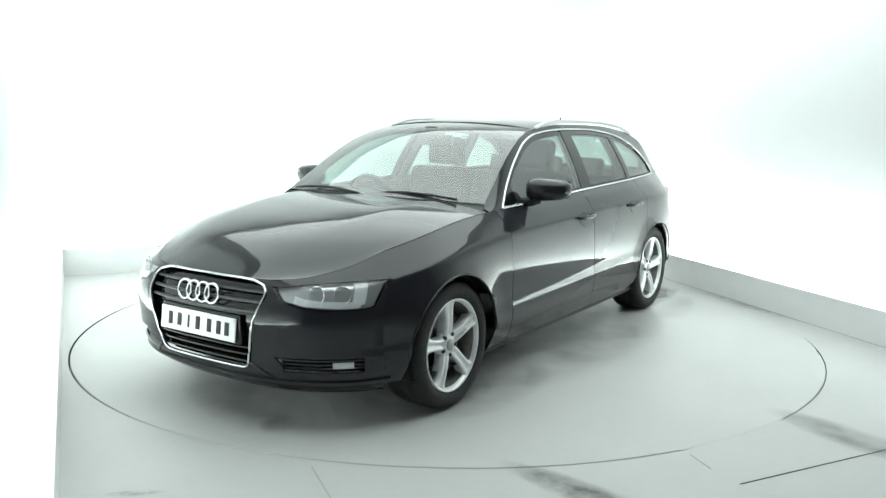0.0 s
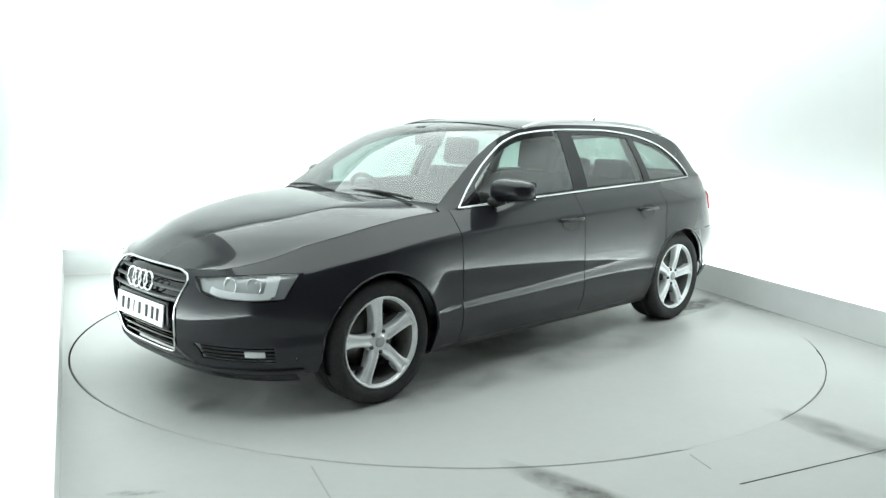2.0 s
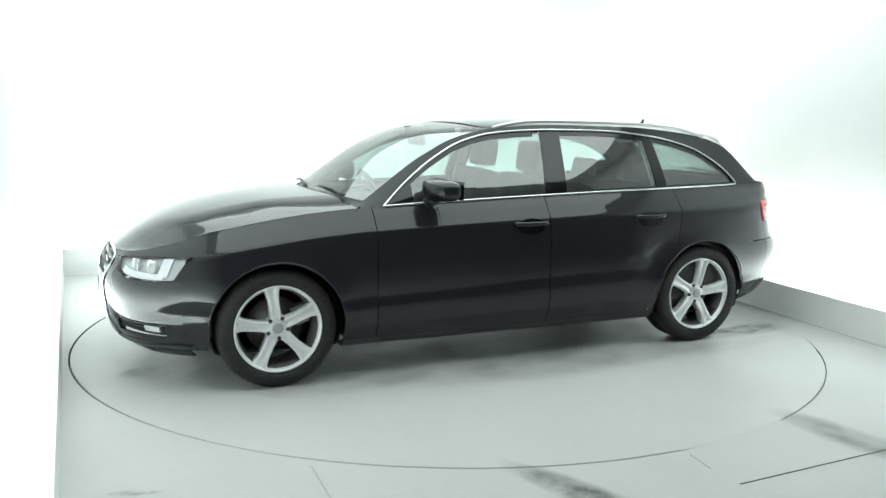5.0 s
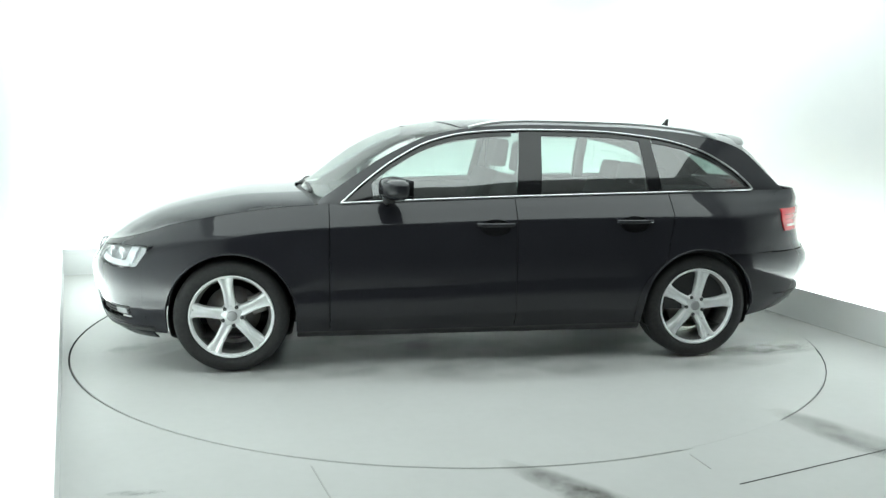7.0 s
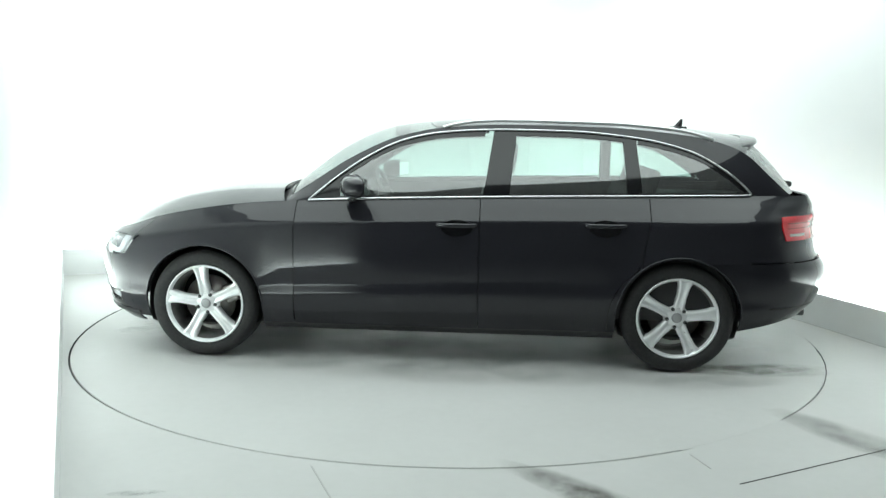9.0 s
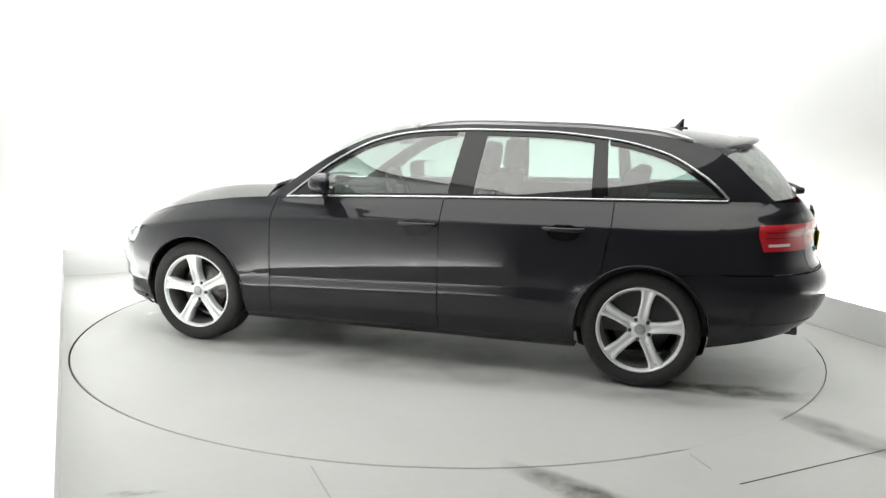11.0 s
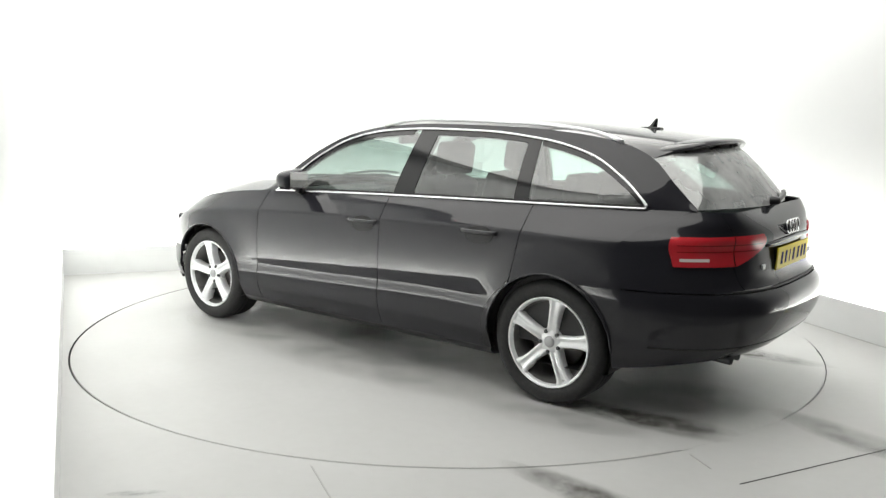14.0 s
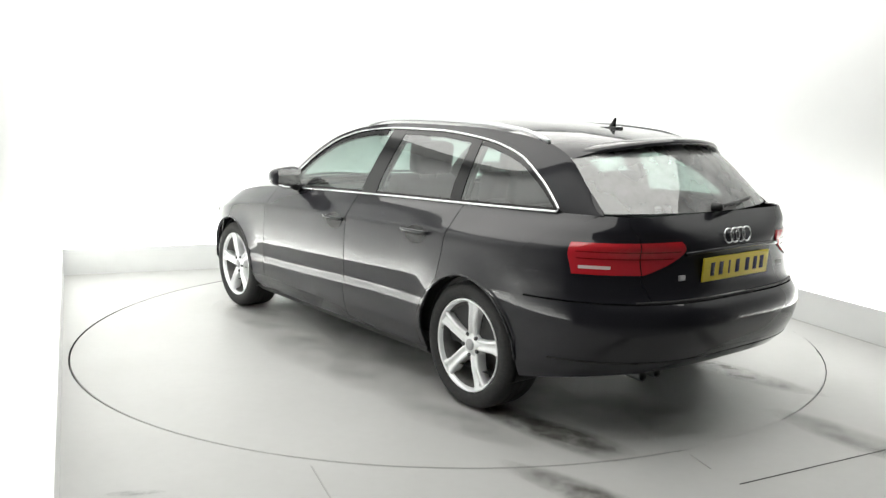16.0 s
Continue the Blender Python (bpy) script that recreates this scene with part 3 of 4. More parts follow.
def build_grille(car):
    grille = part("grille", sheet(lambda u, v: Vector((0, 0, 0)) + (lambda z: Vector((nose_point(at_y(nose_point, abs(2 * u - 1) * GRILLE_W(z), z), z).x - 0.035,
                  (1 - 2 * u) * GRILLE_W(z), z)))(lerp(0.302, 0.711, v)), 24, 12, flip=True), GLOSS_BLACK, car, "black grille with chrome surround")
    outline = []
    zs = [0.302 + 0.408 * (0.5 - 0.5 * math.cos(math.pi * i / 22)) for i in range(23)]
    for z in zs:
        a = at_y(nose_point, GRILLE_W(z), z)
        p = nose_point(a, z)
        outline.append(Vector((p.x + 0.004, GRILLE_W(z), z)))
    top = [Vector((nose_point(at_y(nose_point, abs(y), 0.712), 0.712).x + 0.004, y, 0.712)) for y in [0.26 * (1 - 2 * i / 12) for i in range(1, 12)]]
    bot = [Vector((nose_point(at_y(nose_point, abs(y), 0.301), 0.301).x + 0.004, y, 0.301)) for y in [-0.25 * (1 - 2 * i / 12) for i in range(1, 12)]]
    loop = outline + top + [Vector((p.x, -p.y, p.z)) for p in reversed(outline)] + bot
    part("surround", tube(loop, 0.0062, True), CHROME, grille, "chrome grille surround")
    for i, z in enumerate((0.330, 0.365, 0.400, 0.575, 0.617, 0.660)):
        w = GRILLE_W(z) - 0.012

        def bar(u, v, z=z, w=w):
            y = w * (1 - 2 * u)
            k = v * 2 * math.pi
            return Vector((nose_point(at_y(nose_point, abs(y), z), z).x - 0.018 + 0.012 * math.cos(k), y, z + 0.0075 * math.sin(k)))
        part("bar", sheet(bar, 20, 10), GLOSS_BLACK if i < 3 else DARK_CHROME, grille)
    part("plate_beam", box_mesh((2.205, -0.275, 0.410), (2.258, 0.275, 0.550), 0.012), GLOSS_BLACK, grille)
    rings(grille, Vector((2.262, 0, 0.632)), Vector((1, 0, 0.18)), 0.046, 0.0062)
    plate(car, Vector((2.272, 0, 0.480)), 6, WHITE_PLATE, True)


DARK_CHROME = material("dark_satin_chrome", (0.10, 0.103, 0.106), 0.3, 1.0)


def rings(parent, centre, facing, r, thick):
    """A badge of four linked chrome rings."""
    n = facing.normalized()
    up = (Vector((0, 0, 1)) - n * n.z).normalized()
    sidew = up.cross(n)
    for i in range(4):
        c = centre + sidew * (i - 1.5) * r * 1.38 + n * (0.0015 * (i % 2))
        part("badge_ring", tube([c + r * (math.cos(2 * math.pi * k / 28) * sidew + math.sin(2 * math.pi * k / 28) * up) for k in range(28)], thick, True), CHROME, parent)


def plate(car, centre, tilt, mat, front):
    """A number plate with plain bars for its characters."""
    s = 1 if front else -1
    m = Matrix.Translation(centre) @ Matrix.Rotation(radians(-tilt * s), 4, "Y")
    bm = box_mesh((-0.004, -0.26, -0.0555), (0.004, 0.26, 0.0555), 0.003)
    p = part("number_plate", moved(bm, m), mat, car, "white front number plate" if front else "yellow rear number plate")
    widths = [-0.19, -0.125, -0.06, 0.005, 0.085, 0.15, 0.205]
    for i, y in enumerate(widths):
        w = 0.030 if i != 2 else 0.012
        y = -y if front else y
        bm = box_mesh((0.0042 * s - 0.001, -y - w / 2, -0.031), (0.0042 * s + 0.001, -y + w / 2, 0.031))
        part("character_bar", moved(bm, m), INK, p)


def build_lamps(car):
    lamp_in = lambda z: at_y(nose_point, lerp(0.500, 0.400, (z - 0.605) / 0.085), z)
    lamp_out = lambda z: at_y(nose_point, lerp(0.805, 0.814, (z - 0.598) / 0.12), z)
    housings = end_panel(car, "headlamp", nose_point, lamp_in, lamp_out, lambda a: LAMP_LOW(a), lambda a: LAMP_TOP(a), 24, 10, mat=LAMP_DARK, out=-0.032, thick=0, label="clear headlamp with chrome reflectors")
    sets = []
    sets.append(end_panel(car, "lens", nose_point, lamp_in, lamp_out, lambda a: LAMP_LOW(a) + 0.002, lambda a: LAMP_TOP(a) - 0.002, 24, 10, mat=LENS, out=0.001, thick=0))
    # light guide along the lower edge, rising at the outer end
    sets.append(end_panel(car, "light_guide", nose_point, lambda z: 0.345, lambda z: 0.61, lambda a: LAMP_LOW(a) + 0.010, lambda a: LAMP_LOW(a) + 0.038, 20, 2, mat=GUIDE, out=-0.016, thick=0.02))
    sets.append(end_panel(car, "side_reflector", nose_point, lambda z: 0.575, lambda z: 0.625, lambda a: LAMP_LOW(a) + 0.02, lambda a: LAMP_TOP(a) - 0.012, 5, 8, mat=GUIDE, out=-0.018, thick=0.02))
    for right in (False, True):
        for a, r in ((0.425, 0.038), (0.525, 0.040)):
            p = nose_point(a, 0.668)
            q = nose_point(a + 0.03, 0.668) - nose_point(a - 0.03, 0.668)
            n = Vector((abs(q.y), abs(q.x) * 0.4, 0)).normalized()
            bm = lathe([(0.001, -0.05), (r * 0.6, -0.04), (r * 0.95, -0.012), (r, 0.0), (r * 1.06, -0.004)], 24)
            rot = Vector((0, 1, 0)).rotation_difference(n).to_matrix().to_4x4()
            moved(bm, Matrix.Translation(p - n * 0.006 + Vector((0, 0, -0.004))) @ rot)
            if right:
                flipped(bm)
            part("reflector_bowl", bm, BOWL, housings[right])
    for left, right in sets:
        left.parent, right.parent = housings
    # tail lamps
    t_in = lambda z: at_y(tail_point, 0.365 + 0.20 * max(0.0, (0.885 - z) / 0.1) ** 1.5 + 0.9 * max(0.0, z - 0.905), z)
    t_out = lambda z: at_x(-1.985 - 0.35 * max(0.0, 0.86 - z), z)
    lens = end_panel(car, "tail_lamp", tail_point, t_in, t_out, lambda a: 0.783, lambda a: lerp(0.930, 0.915, a), 26, 10, mat=RED_LENS, out=0.008, thick=0.02, label="red wrap-around tail lamp")
    bars = end_panel(car, "reversing_lens", tail_point, lambda z: 0.46, lambda z: 0.58, lambda a: 0.808, lambda a: 0.822, 8, 2, mat=REVERSE, out=0.010, thick=0.006)
    ridges = [end_panel(car, "lens_ridge", tail_point, lambda z: t_in(z) + 0.02, lambda z: t_out(z) - 0.03, lambda a, z=z: z, lambda a, z=z: z + 0.005, 20, 1, mat=RED_DARK, out=0.0095, thick=0.006) for z in (0.85, 0.88)]
    for pair in [bars] + ridges:
        for k in (0, 1):
            pair[k].parent = lens[k]


BOWL = material("lamp_bowl", (0.80, 0.81, 0.82), 0.25, 0.7)
GUIDE = material("frosted_light_guide", (0.72, 0.73, 0.74), 0.3, 0.1)
LAMP_DARK = material("lamp_housing", (0.62, 0.625, 0.635), 0.25, 0.6)
REVERSE = material("reversing_lens", (0.72, 0.62, 0.60), 0.15)
RED_DARK = material("dark_red_lens", (0.22, 0.006, 0.010), 0.15)


def at_x(x, z):
    lo, hi = 0.0, 1.0
    for _ in range(30):
        mid = (lo + hi) / 2
        lo, hi = (mid, hi) if tail_point(mid, z).x < x else (lo, mid)
    return lo


def arch_a(z):
    """Where the rear bumper meets the wheel arch."""
    return at_x(-WHEEL_X - math.sqrt(max(0.0, ARCH_R ** 2 - (z - WHEEL_Z) ** 2)), z)


HOOD_C = spline((1.05, 1.008), (1.39, 0.988), (1.68, 0.942), (1.93, 0.872), (2.05, 0.813), (2.13, 0.758), (2.20, 0.708))


def build_top(car):
    # bonnet
    def hood_left(v):
        x = lerp(0.93, nose_point(NOSE_A, corner_z()).x, v)
        return Vector((x, side(x, BELT(x) - 0.0005) - 0.006, BELT(x)))

    def hood_front(u):
        a = NOSE_A * (1 - 2 * u)
        z = nose_z(a)
        p = nose_point(abs(a), z)
        return Vector((p.x, p.y if a >= 0 else -p.y, z))
    mid_x = lambda v: lerp(1.055, hood_front(0.5).x, v)

    def hood(u, v):
        q = abs(2 * u - 1)
        e, f = hood_left(v), hood_front(u)
        x = lerp(mid_x(v), e.x, q ** lerp(2.0, 2.6, v))
        y = e.y * (1 - 2 * u)
        k = v ** 14
        x, y = lerp(x, f.x, k), lerp(y, f.y, k)
        zc = HOOD_C(mid_x(v))
        q0 = lerp(0.62, 0.48, v)
        fall = 0.22 * q * q + 0.78 * (max(0.0, q - q0) / (1 - q0)) ** 1.22
        z = lerp(zc, e.z, fall)
        return Vector((x, y, lerp(z, f.z, k) + 0.0015))
    top_part(car, "bonnet", sheet(hood, 72, 48))
    # windscreen and scuttle
    def screen_left(v):
        x = lerp(0.885, 0.03, v)
        p = rail(x)
        return p
    part_scuttle = coons(lambda v: Vector((lerp(0.935, 0.88, v), lerp(0.752, 0.75, v), lerp(0.945, 0.975, v))), lambda v: Vector((lerp(0.935, 0.88, v), -lerp(0.752, 0.75, v), lerp(0.945, 0.975, v))),
                         arc((0.935, 0.752, 0.945), (1.06, 0, 0.975)), arc((0.88, 0.75, 0.975), (1.015, 0, 1.005)), lambda u, v: Vector((0, 0, 0)), 24, 3)
    top_part(car, "scuttle", part_scuttle, BLACK_PLASTIC)
    top_part(car, "windscreen", coons(screen_left, other(screen_left), arc(screen_left(0), (1.015, 0, 1.005)), arc(screen_left(1), (0.115, 0, 1.428)),
             lambda u, v: Vector((0.03, 0, 0.02)) * math.sin(math.pi * v) * (1 - (2 * u - 1) ** 2), 24, 18), SCREEN, 0, "clear slightly tinted windscreen")
    # roof
    def roof(u, v, drop=0.0):
        xe, xc = lerp(-1.80, 0.03, v), lerp(-1.95, 0.115, v)
        q = abs(2 * u - 1)
        return Vector((lerp(xc, xe, q * q), (RAIL_Y(xe) - drop) * (1 - 2 * u), lerp(ROOF_C(xc), RAIL_Z(xe), q ** 2.6) - drop))
    top_part(car, "roof", sheet(roof, 36, 44))
    top_part(car, "headlining", sheet(lambda u, v: roof(u, lerp(0.03, 0.97, v), 0.034), 14, 18), HEADLINING, 0)
    # spoiler over the rear window
    def spoiler(u, v):
        q = abs(2 * u - 1)
        y = 0.545 * (1 - 2 * u)
        x0, z0 = lerp(-1.885, -1.735, q ** 2.2), lerp(1.372, 1.308, q ** 2.4)
        prof = [(0, 0.004), (-0.045, 0.003), (-0.095, -0.004), (-0.108, -0.018), (-0.098, -0.030), (-0.03, -0.034)]
        i = min(4, int(v * 5))
        f = v * 5 - i
        dx, dz = lerp(prof[i][0], prof[i + 1][0], f), lerp(prof[i][1], prof[i + 1][1], f)
        return Vector((x0 + dx * (1 - 0.5 * q ** 6), y, z0 + dz))
    bm = sheet(spoiler, 32, 10)
    bm.normal_update()
    top_part(car, "roof_spoiler", bm, PAINT, 0.006)
    # tailgate: window and lower panel
    def gate_left(v):
        x = lerp(-2.058, -1.79, v)
        return rail(x)
    low_edge, top_edge, gate_right = arc(gate_left(0), (-2.220, 0, 1.037)), arc(gate_left(1), (-1.94, 0, 1.338)), other(gate_left)

    def gate_glass(u, v):
        p = gate_left(v) * (1 - u) + gate_right(v) * u + low_edge(u) * (1 - v) + top_edge(u) * v
        p -= gate_left(0) * (1 - u) * (1 - v) + gate_right(0) * u * (1 - v) + gate_left(1) * (1 - u) * v + gate_right(1) * u * v
        return p + Vector((-0.02, 0, 0)) * math.sin(math.pi * v) * (1 - (2 * u - 1) ** 4)
    pane = top_part(car, "rear_window", sheet(gate_glass, 28, 16), REAR_GLASS, 0, "tinted rear window with a black border")
    edge = lambda v: lerp(0.135, 0.045, v)
    proud = Vector((0.004, 0, -0.003))
    for k in (0, 1):
        top_part(car, "glass_border", sheet(lambda u, v: gate_glass(abs(k - u * edge(v)), v) + proud, 6, 16), GLASS_BORDER, 0).parent = pane
    for v0, v1 in ((0.0, 0.085), (0.90, 1.0)):
        top_part(car, "glass_border", sheet(lambda u, v: gate_glass(lerp(edge(v0), 1 - edge(v0), u), lerp(v0, v1, v)) + proud, 24, 3), GLASS_BORDER, 0).parent = pane
    end_panel(car, "tailgate", tail_point, lambda z: -GATE_A(z), lambda z: GATE_A(z), lambda a: 0.672, lambda a: 1.034, 40, 20, single=True)
    # panel that carries the lamp, between gate and flank
    end_panel(car, "lamp_panel", tail_point, lambda z: GATE_A(z) + 0.004, lambda z: TAIL_A, lambda a: 0.662, lambda a: 1.034, 16, 20)
    # bumper
    end_panel(car, "rear_bumper", tail_point, lambda z: -arch_a(z), arch_a, lambda a: 0.345 - 0.10 * min(1.0, a / 0.8) ** 2, lambda a: 0.655, 70, 16, single=True)


GATE_A = spline((0.66, 0.30), (0.80, 0.345), (0.93, 0.36), (0.99, 0.44), (1.035, 0.52))


def build_windows(car):
    lo = lambda x: BELT(x) + 0.012
    hi = lambda x: DLO(x) - 0.013
    glass = dict(mat=GLASS, out=-0.006, thick=0)
    panel(car, "front_window", lambda z: lerp(-0.262, -0.318, (z - 1.0) / 0.37), lambda z: 0.70, lo, lambda x: max(hi(x), lo(x) + 0.001), 26, 12, label="tinted front door window", **glass)
    panel(car, "rear_side_window", lambda z: lerp(-1.105, -1.085, (z - 1.0) / 0.37), lambda z: lerp(-0.405, -0.445, (z - 1.0) / 0.37), lo, hi, 22, 12, label="tinted rear door window", **glass)
    panel(car, "quarter_window", lambda z: -1.822, lambda z: lerp(-1.185, -1.150, (z - 1.0) / 0.37), lo, lambda x: max(hi(x), lo(x) + 0.001), 22, 12, label="tinted rear quarter window", **glass)
    gloss = dict(mat=GLOSS_BLACK, out=-0.002, thick=0.03)
    panel(car, "centre_pillar", lambda z: lerp(-0.410, -0.450, (z - 1.0) / 0.37), lambda z: lerp(-0.258, -0.312, (z - 1.0) / 0.37), lambda x: BELT(x), DLO, 4, 8, **gloss)
    panel(car, "rear_pillar", lambda z: lerp(-1.190, -1.155, (z - 1.0) / 0.37), lambda z: lerp(-1.100, -1.080, (z - 1.0) / 0.37), lambda x: BELT(x), DLO, 4, 8, **gloss)
    panel(car, "mirror_triangle", lambda z: 0.60, lambda z: 0.775, lambda x: BELT(x), DLO, 6, 6, **gloss)
    # black frames round the panes
    for x0, x1 in ((-0.26, 0.62), (-1.09, -0.42), (-1.80, -1.17)):
        panel(car, "window_frame", lambda z, x0=x0: x0, lambda z, x1=x1: x1, lambda x: max(lo(x), DLO(x) - 0.034), lambda x: DLO(x) - 0.004, 24, 2, mat=GLOSS_BLACK, out=-0.003, thick=0.02)
        panel(car, "window_seal", lambda z, x0=x0: x0, lambda z, x1=x1: x1, lambda x: BELT(x) + 0.002, lambda x: BELT(x) + 0.020, 12, 2, mat=BLACK_PLASTIC, out=-0.002, thick=0.03)
    # chrome trim
    xs = [lerp(-1.825, 0.785, 0.5 - 0.5 * math.cos(math.pi * i / 70)) for i in range(71)]
    upper = [flank(x, DLO(x), 0.004) for x in xs]
    lower = [flank(x, BELT(x) + 0.003, 0.004) for x in [lerp(0.775, -1.815, i / 40) for i in range(41)]]
    both("window_trim", lambda: tube(upper + lower, 0.0072, True), CHROME, car, "bright chrome window surround")


RAIL_ALU = grain(material("satin_aluminium", (0.62, 0.63, 0.64), 0.28, 1.0), 30, 0.2, (0.5, 0.5, 0.5))


def build_fittings(car):
    # roof rails
    pts = [rail(x) + Vector((0, 0.0, 0.003 + 0.021 * min(1, 9 * min(t, 1 - t)) ** 0.7)) for t, x in [(i / 40, lerp(0.0, -1.62, i / 40)) for i in range(41)]]
    both("roof_rail", lambda: tube(pts, 0.011, False, 10), RAIL_ALU, car, "bright aluminium roof rail")
    # door handles, each over a flat black patch painting the shade of a shallow recess
    for door, (x, z) in zip(DOORS, ((-0.112, 0.832), (-0.968, 0.848))):
        def cup(x=x, z=z):
            return sheet(lambda u, v: (lambda a, r: flank(x + 0.09 * r * math.cos(a), z - 0.006 + 0.048 * r * math.sin(a), 0.0025))(2 * math.pi * u, v), 24, 3)
        cups = both("handle_shade", cup, GLOSS_BLACK, car)

        def grip(x=x, z=z):
            return tube([flank(x + 0.115 * s, z + 0.012, 0.008 + 0.024 * (1 - abs(s) ** 4)) for s in [i / 8 - 1 for i in range(17)]], 0.013, False, 10, 0.75)
        grips = both("door_handle", grip, PAINT, car, "body-coloured door handle")
        for k in (0, 1):
            cups[k].parent = grips[k].parent = door[k]
    # mirrors
    def shell():
        bm = bmesh.new()
        bmesh.ops.create_uvsphere(bm, u_segments=24, v_segments=16, radius=1.0)
        for v in bm.verts:
            c = v.co
            sx, sy, sz = (abs(c.x) ** 0.75 * (1 if c.x > 0 else -1), abs(c.y) ** 0.6 * (1 if c.y > 0 else -1), abs(c.z) ** 0.65 * (1 if c.z > 0 else -1))
            x = 0.470 + (0.092 * sx if sx > 0 else 0.045 * sx) - 0.03 * sy
            v.co = Vector((x, 0.928 + 0.122 * sy, 1.055 + 0.065 * sz * (1 - 0.15 * sy)))
        return bm
    shells = both("door_mirror", shell, PAINT, car, "black door mirror")
    def foot():
        return tube([Vector((0.53, 0.785, 0.975)), Vector((0.51, 0.83, 0.982)), Vector((0.49, 0.875, 1.0))], 0.028, False, 10, 0.6)
    feet = both("mirror_foot", foot, BLACK_PLASTIC, car)
    def mglass():
        return sheet(lambda u, v: Vector((0.413 + 0.002 - 0.03 * lerp(-0.85, 0.85, u), 0.925 + 0.095 * lerp(-1, 1, u), 1.055 + 0.052 * lerp(-1, 1, v))), 6, 4)
    mirror = material("mirror_glass", (0.9, 0.9, 0.9), 0.02, 1.0)
    panes = both("mirror_glass", mglass, mirror, car)
    for k in (0, 1):
        feet[k].parent = panes[k].parent = shells[k]
    # folded lips round the wheel arches
    for c, r in ((WHEEL_X, ARCH_F), (-WHEEL_X, ARCH_R)):
        def lip(c=c, r=r):
            pts = []
            for i in range(49):
                a = radians(lerp(2, 178, i / 48))
                pts.append(flank(c + (r + 0.004) * math.cos(a), WHEEL_Z + (r + 0.004) * math.sin(a), 0.0005))
            return tube(pts, 0.0055, False, 8)
        both("wheel_arch_lip", lip, PAINT, car)
    # the fold that runs from the grille's lower corner to the lip
    def fold():
        return tube([nose_point(at_y(nose_point, lerp(0.305, 0.415, i / 8), lerp(0.335, 0.262, i / 8)), lerp(0.335, 0.262, i / 8)) for i in range(9)], 0.009, False, 8)
    both("bumper_fold", fold, PAINT, car)
    part("aerial_base", box_mesh((-1.572, -0.032, 1.404), (-1.455, 0.032, 1.424), 0.008, 3), GLOSS_BLACK, car)
    # aerial fin
    def fin(u, v):
        h = v
        x = lerp(lerp(-1.470, -1.533, h ** 0.7), lerp(-1.545, -1.548, h), u)
        return Vector((x, 0.013 * math.sin(math.pi * u) * (1 - h) ** 0.6 + 0.002 * math.sin(math.pi * u), lerp(1.412, 1.472, h)))
    bm = sheet(fin, 10, 6)
    top_part(car, "aerial", bm, GLOSS_BLACK, 0)
    top_part(car, "aerial", flipped(sheet(fin, 10, 6)), GLOSS_BLACK, 0)
    # wipers
    for y0, y1, x0, x1 in ((0.60, -0.02, 0.955, 0.985), (-0.05, -0.62, 1.02, 0.94)):
        part("wiper", tube([Vector((lerp(x0, x1, t), lerp(y0, y1, t), 1.0 + 0.02 * math.sin(math.pi * t) + 0.01)) for t in [i / 8 for i in range(9)]], 0.008, False, 8, 1.4), BLACK_PLASTIC, car)
    w = part("rear_wiper", tube([Vector((-2.245 + 0.012 * t + 0.06 * t * t, lerp(0.05, -0.30, t), lerp(1.062, 1.085, t))) for t in [i / 8 for i in range(9)]], 0.010, False, 8, 1.3), BLACK_PLASTIC, car)
    part("wiper_hub", moved(lathe([(0.001, 0.03), (0.016, 0.026), (0.021, 0.01), (0.024, -0.02)], 20), pose(-2.235, 0.05, 1.06, 0, 0, 90)), BLACK_PLASTIC, w)
    # rear badge, number plate, plain bars for the model letters
    gate_x = lambda y, z: tail_point(at_y(tail_point, abs(y), z), z).x
    badge = part("badge_base", box_mesh((-2.316, -0.06, 0.922), (-2.300, 0.06, 0.948), 0.002), PAINT, car)
    rings(badge, Vector((-2.320, 0, 0.935)), Vector((-1, 0, 0.12)), 0.034, 0.0048)
    plate(car, Vector((-2.333, 0.015, 0.792)), -3, YELLOW_PLATE, False)
    for y, w in ((0.385, 0.04), (-0.40, 0.05)):
        part("model_badge_bar", box_mesh((gate_x(y, 0.76) - 0.006, y - w / 2, 0.752), (gate_x(y, 0.76) + 0.004, y + w / 2, 0.776), 0.002), BADGE_GREY, car)
    part("plate_recess_lip", tube([Vector((gate_x(y, 0.865) - 0.006, y, 0.868 + 0.012 * (1 - (y / 0.36) ** 2))) for y in [0.36 * (1 - 2 * i / 20) for i in range(21)]], 0.010, False, 8), PAINT, car)
    part("bumper_step", tube([Vector((tail_point(at_y(tail_point, abs(y), 0.663), 0.663).x + 0.004, y, 0.664)) for y in [0.62 * (1 - 2 * i / 24) for i in range(25)]], 0.006, False, 6), BLACK_PLASTIC, car)
    # seam between the lamp halves and the lip under the nose
    end_panel(car, "lamp_seam", tail_point, lambda z: at_y(tail_point, 0.575, z), lambda z: at_y(tail_point, 0.579, z), lambda a: 0.784, lambda a: 0.922, 1, 8, mat=GLOSS_BLACK, out=0.0092, thick=0.006)
    end_panel(car, "front_lip", nose_point, lambda z: -0.72, lambda z: 0.72, lambda a: 0.236, lambda a: 0.254, 48, 2, mat=BLACK_PLASTIC, out=0.012, thick=0.02, single=True)
    # reflectors low in the rear bumper and the twin tailpipes
    end_panel(car, "bumper_crease", tail_point, lambda z: -0.7, lambda z: 0.7, lambda a: 0.385, lambda a: 0.393, 40, 1, mat=GLOSS_BLACK, out=0.003, thick=0.006, single=True)
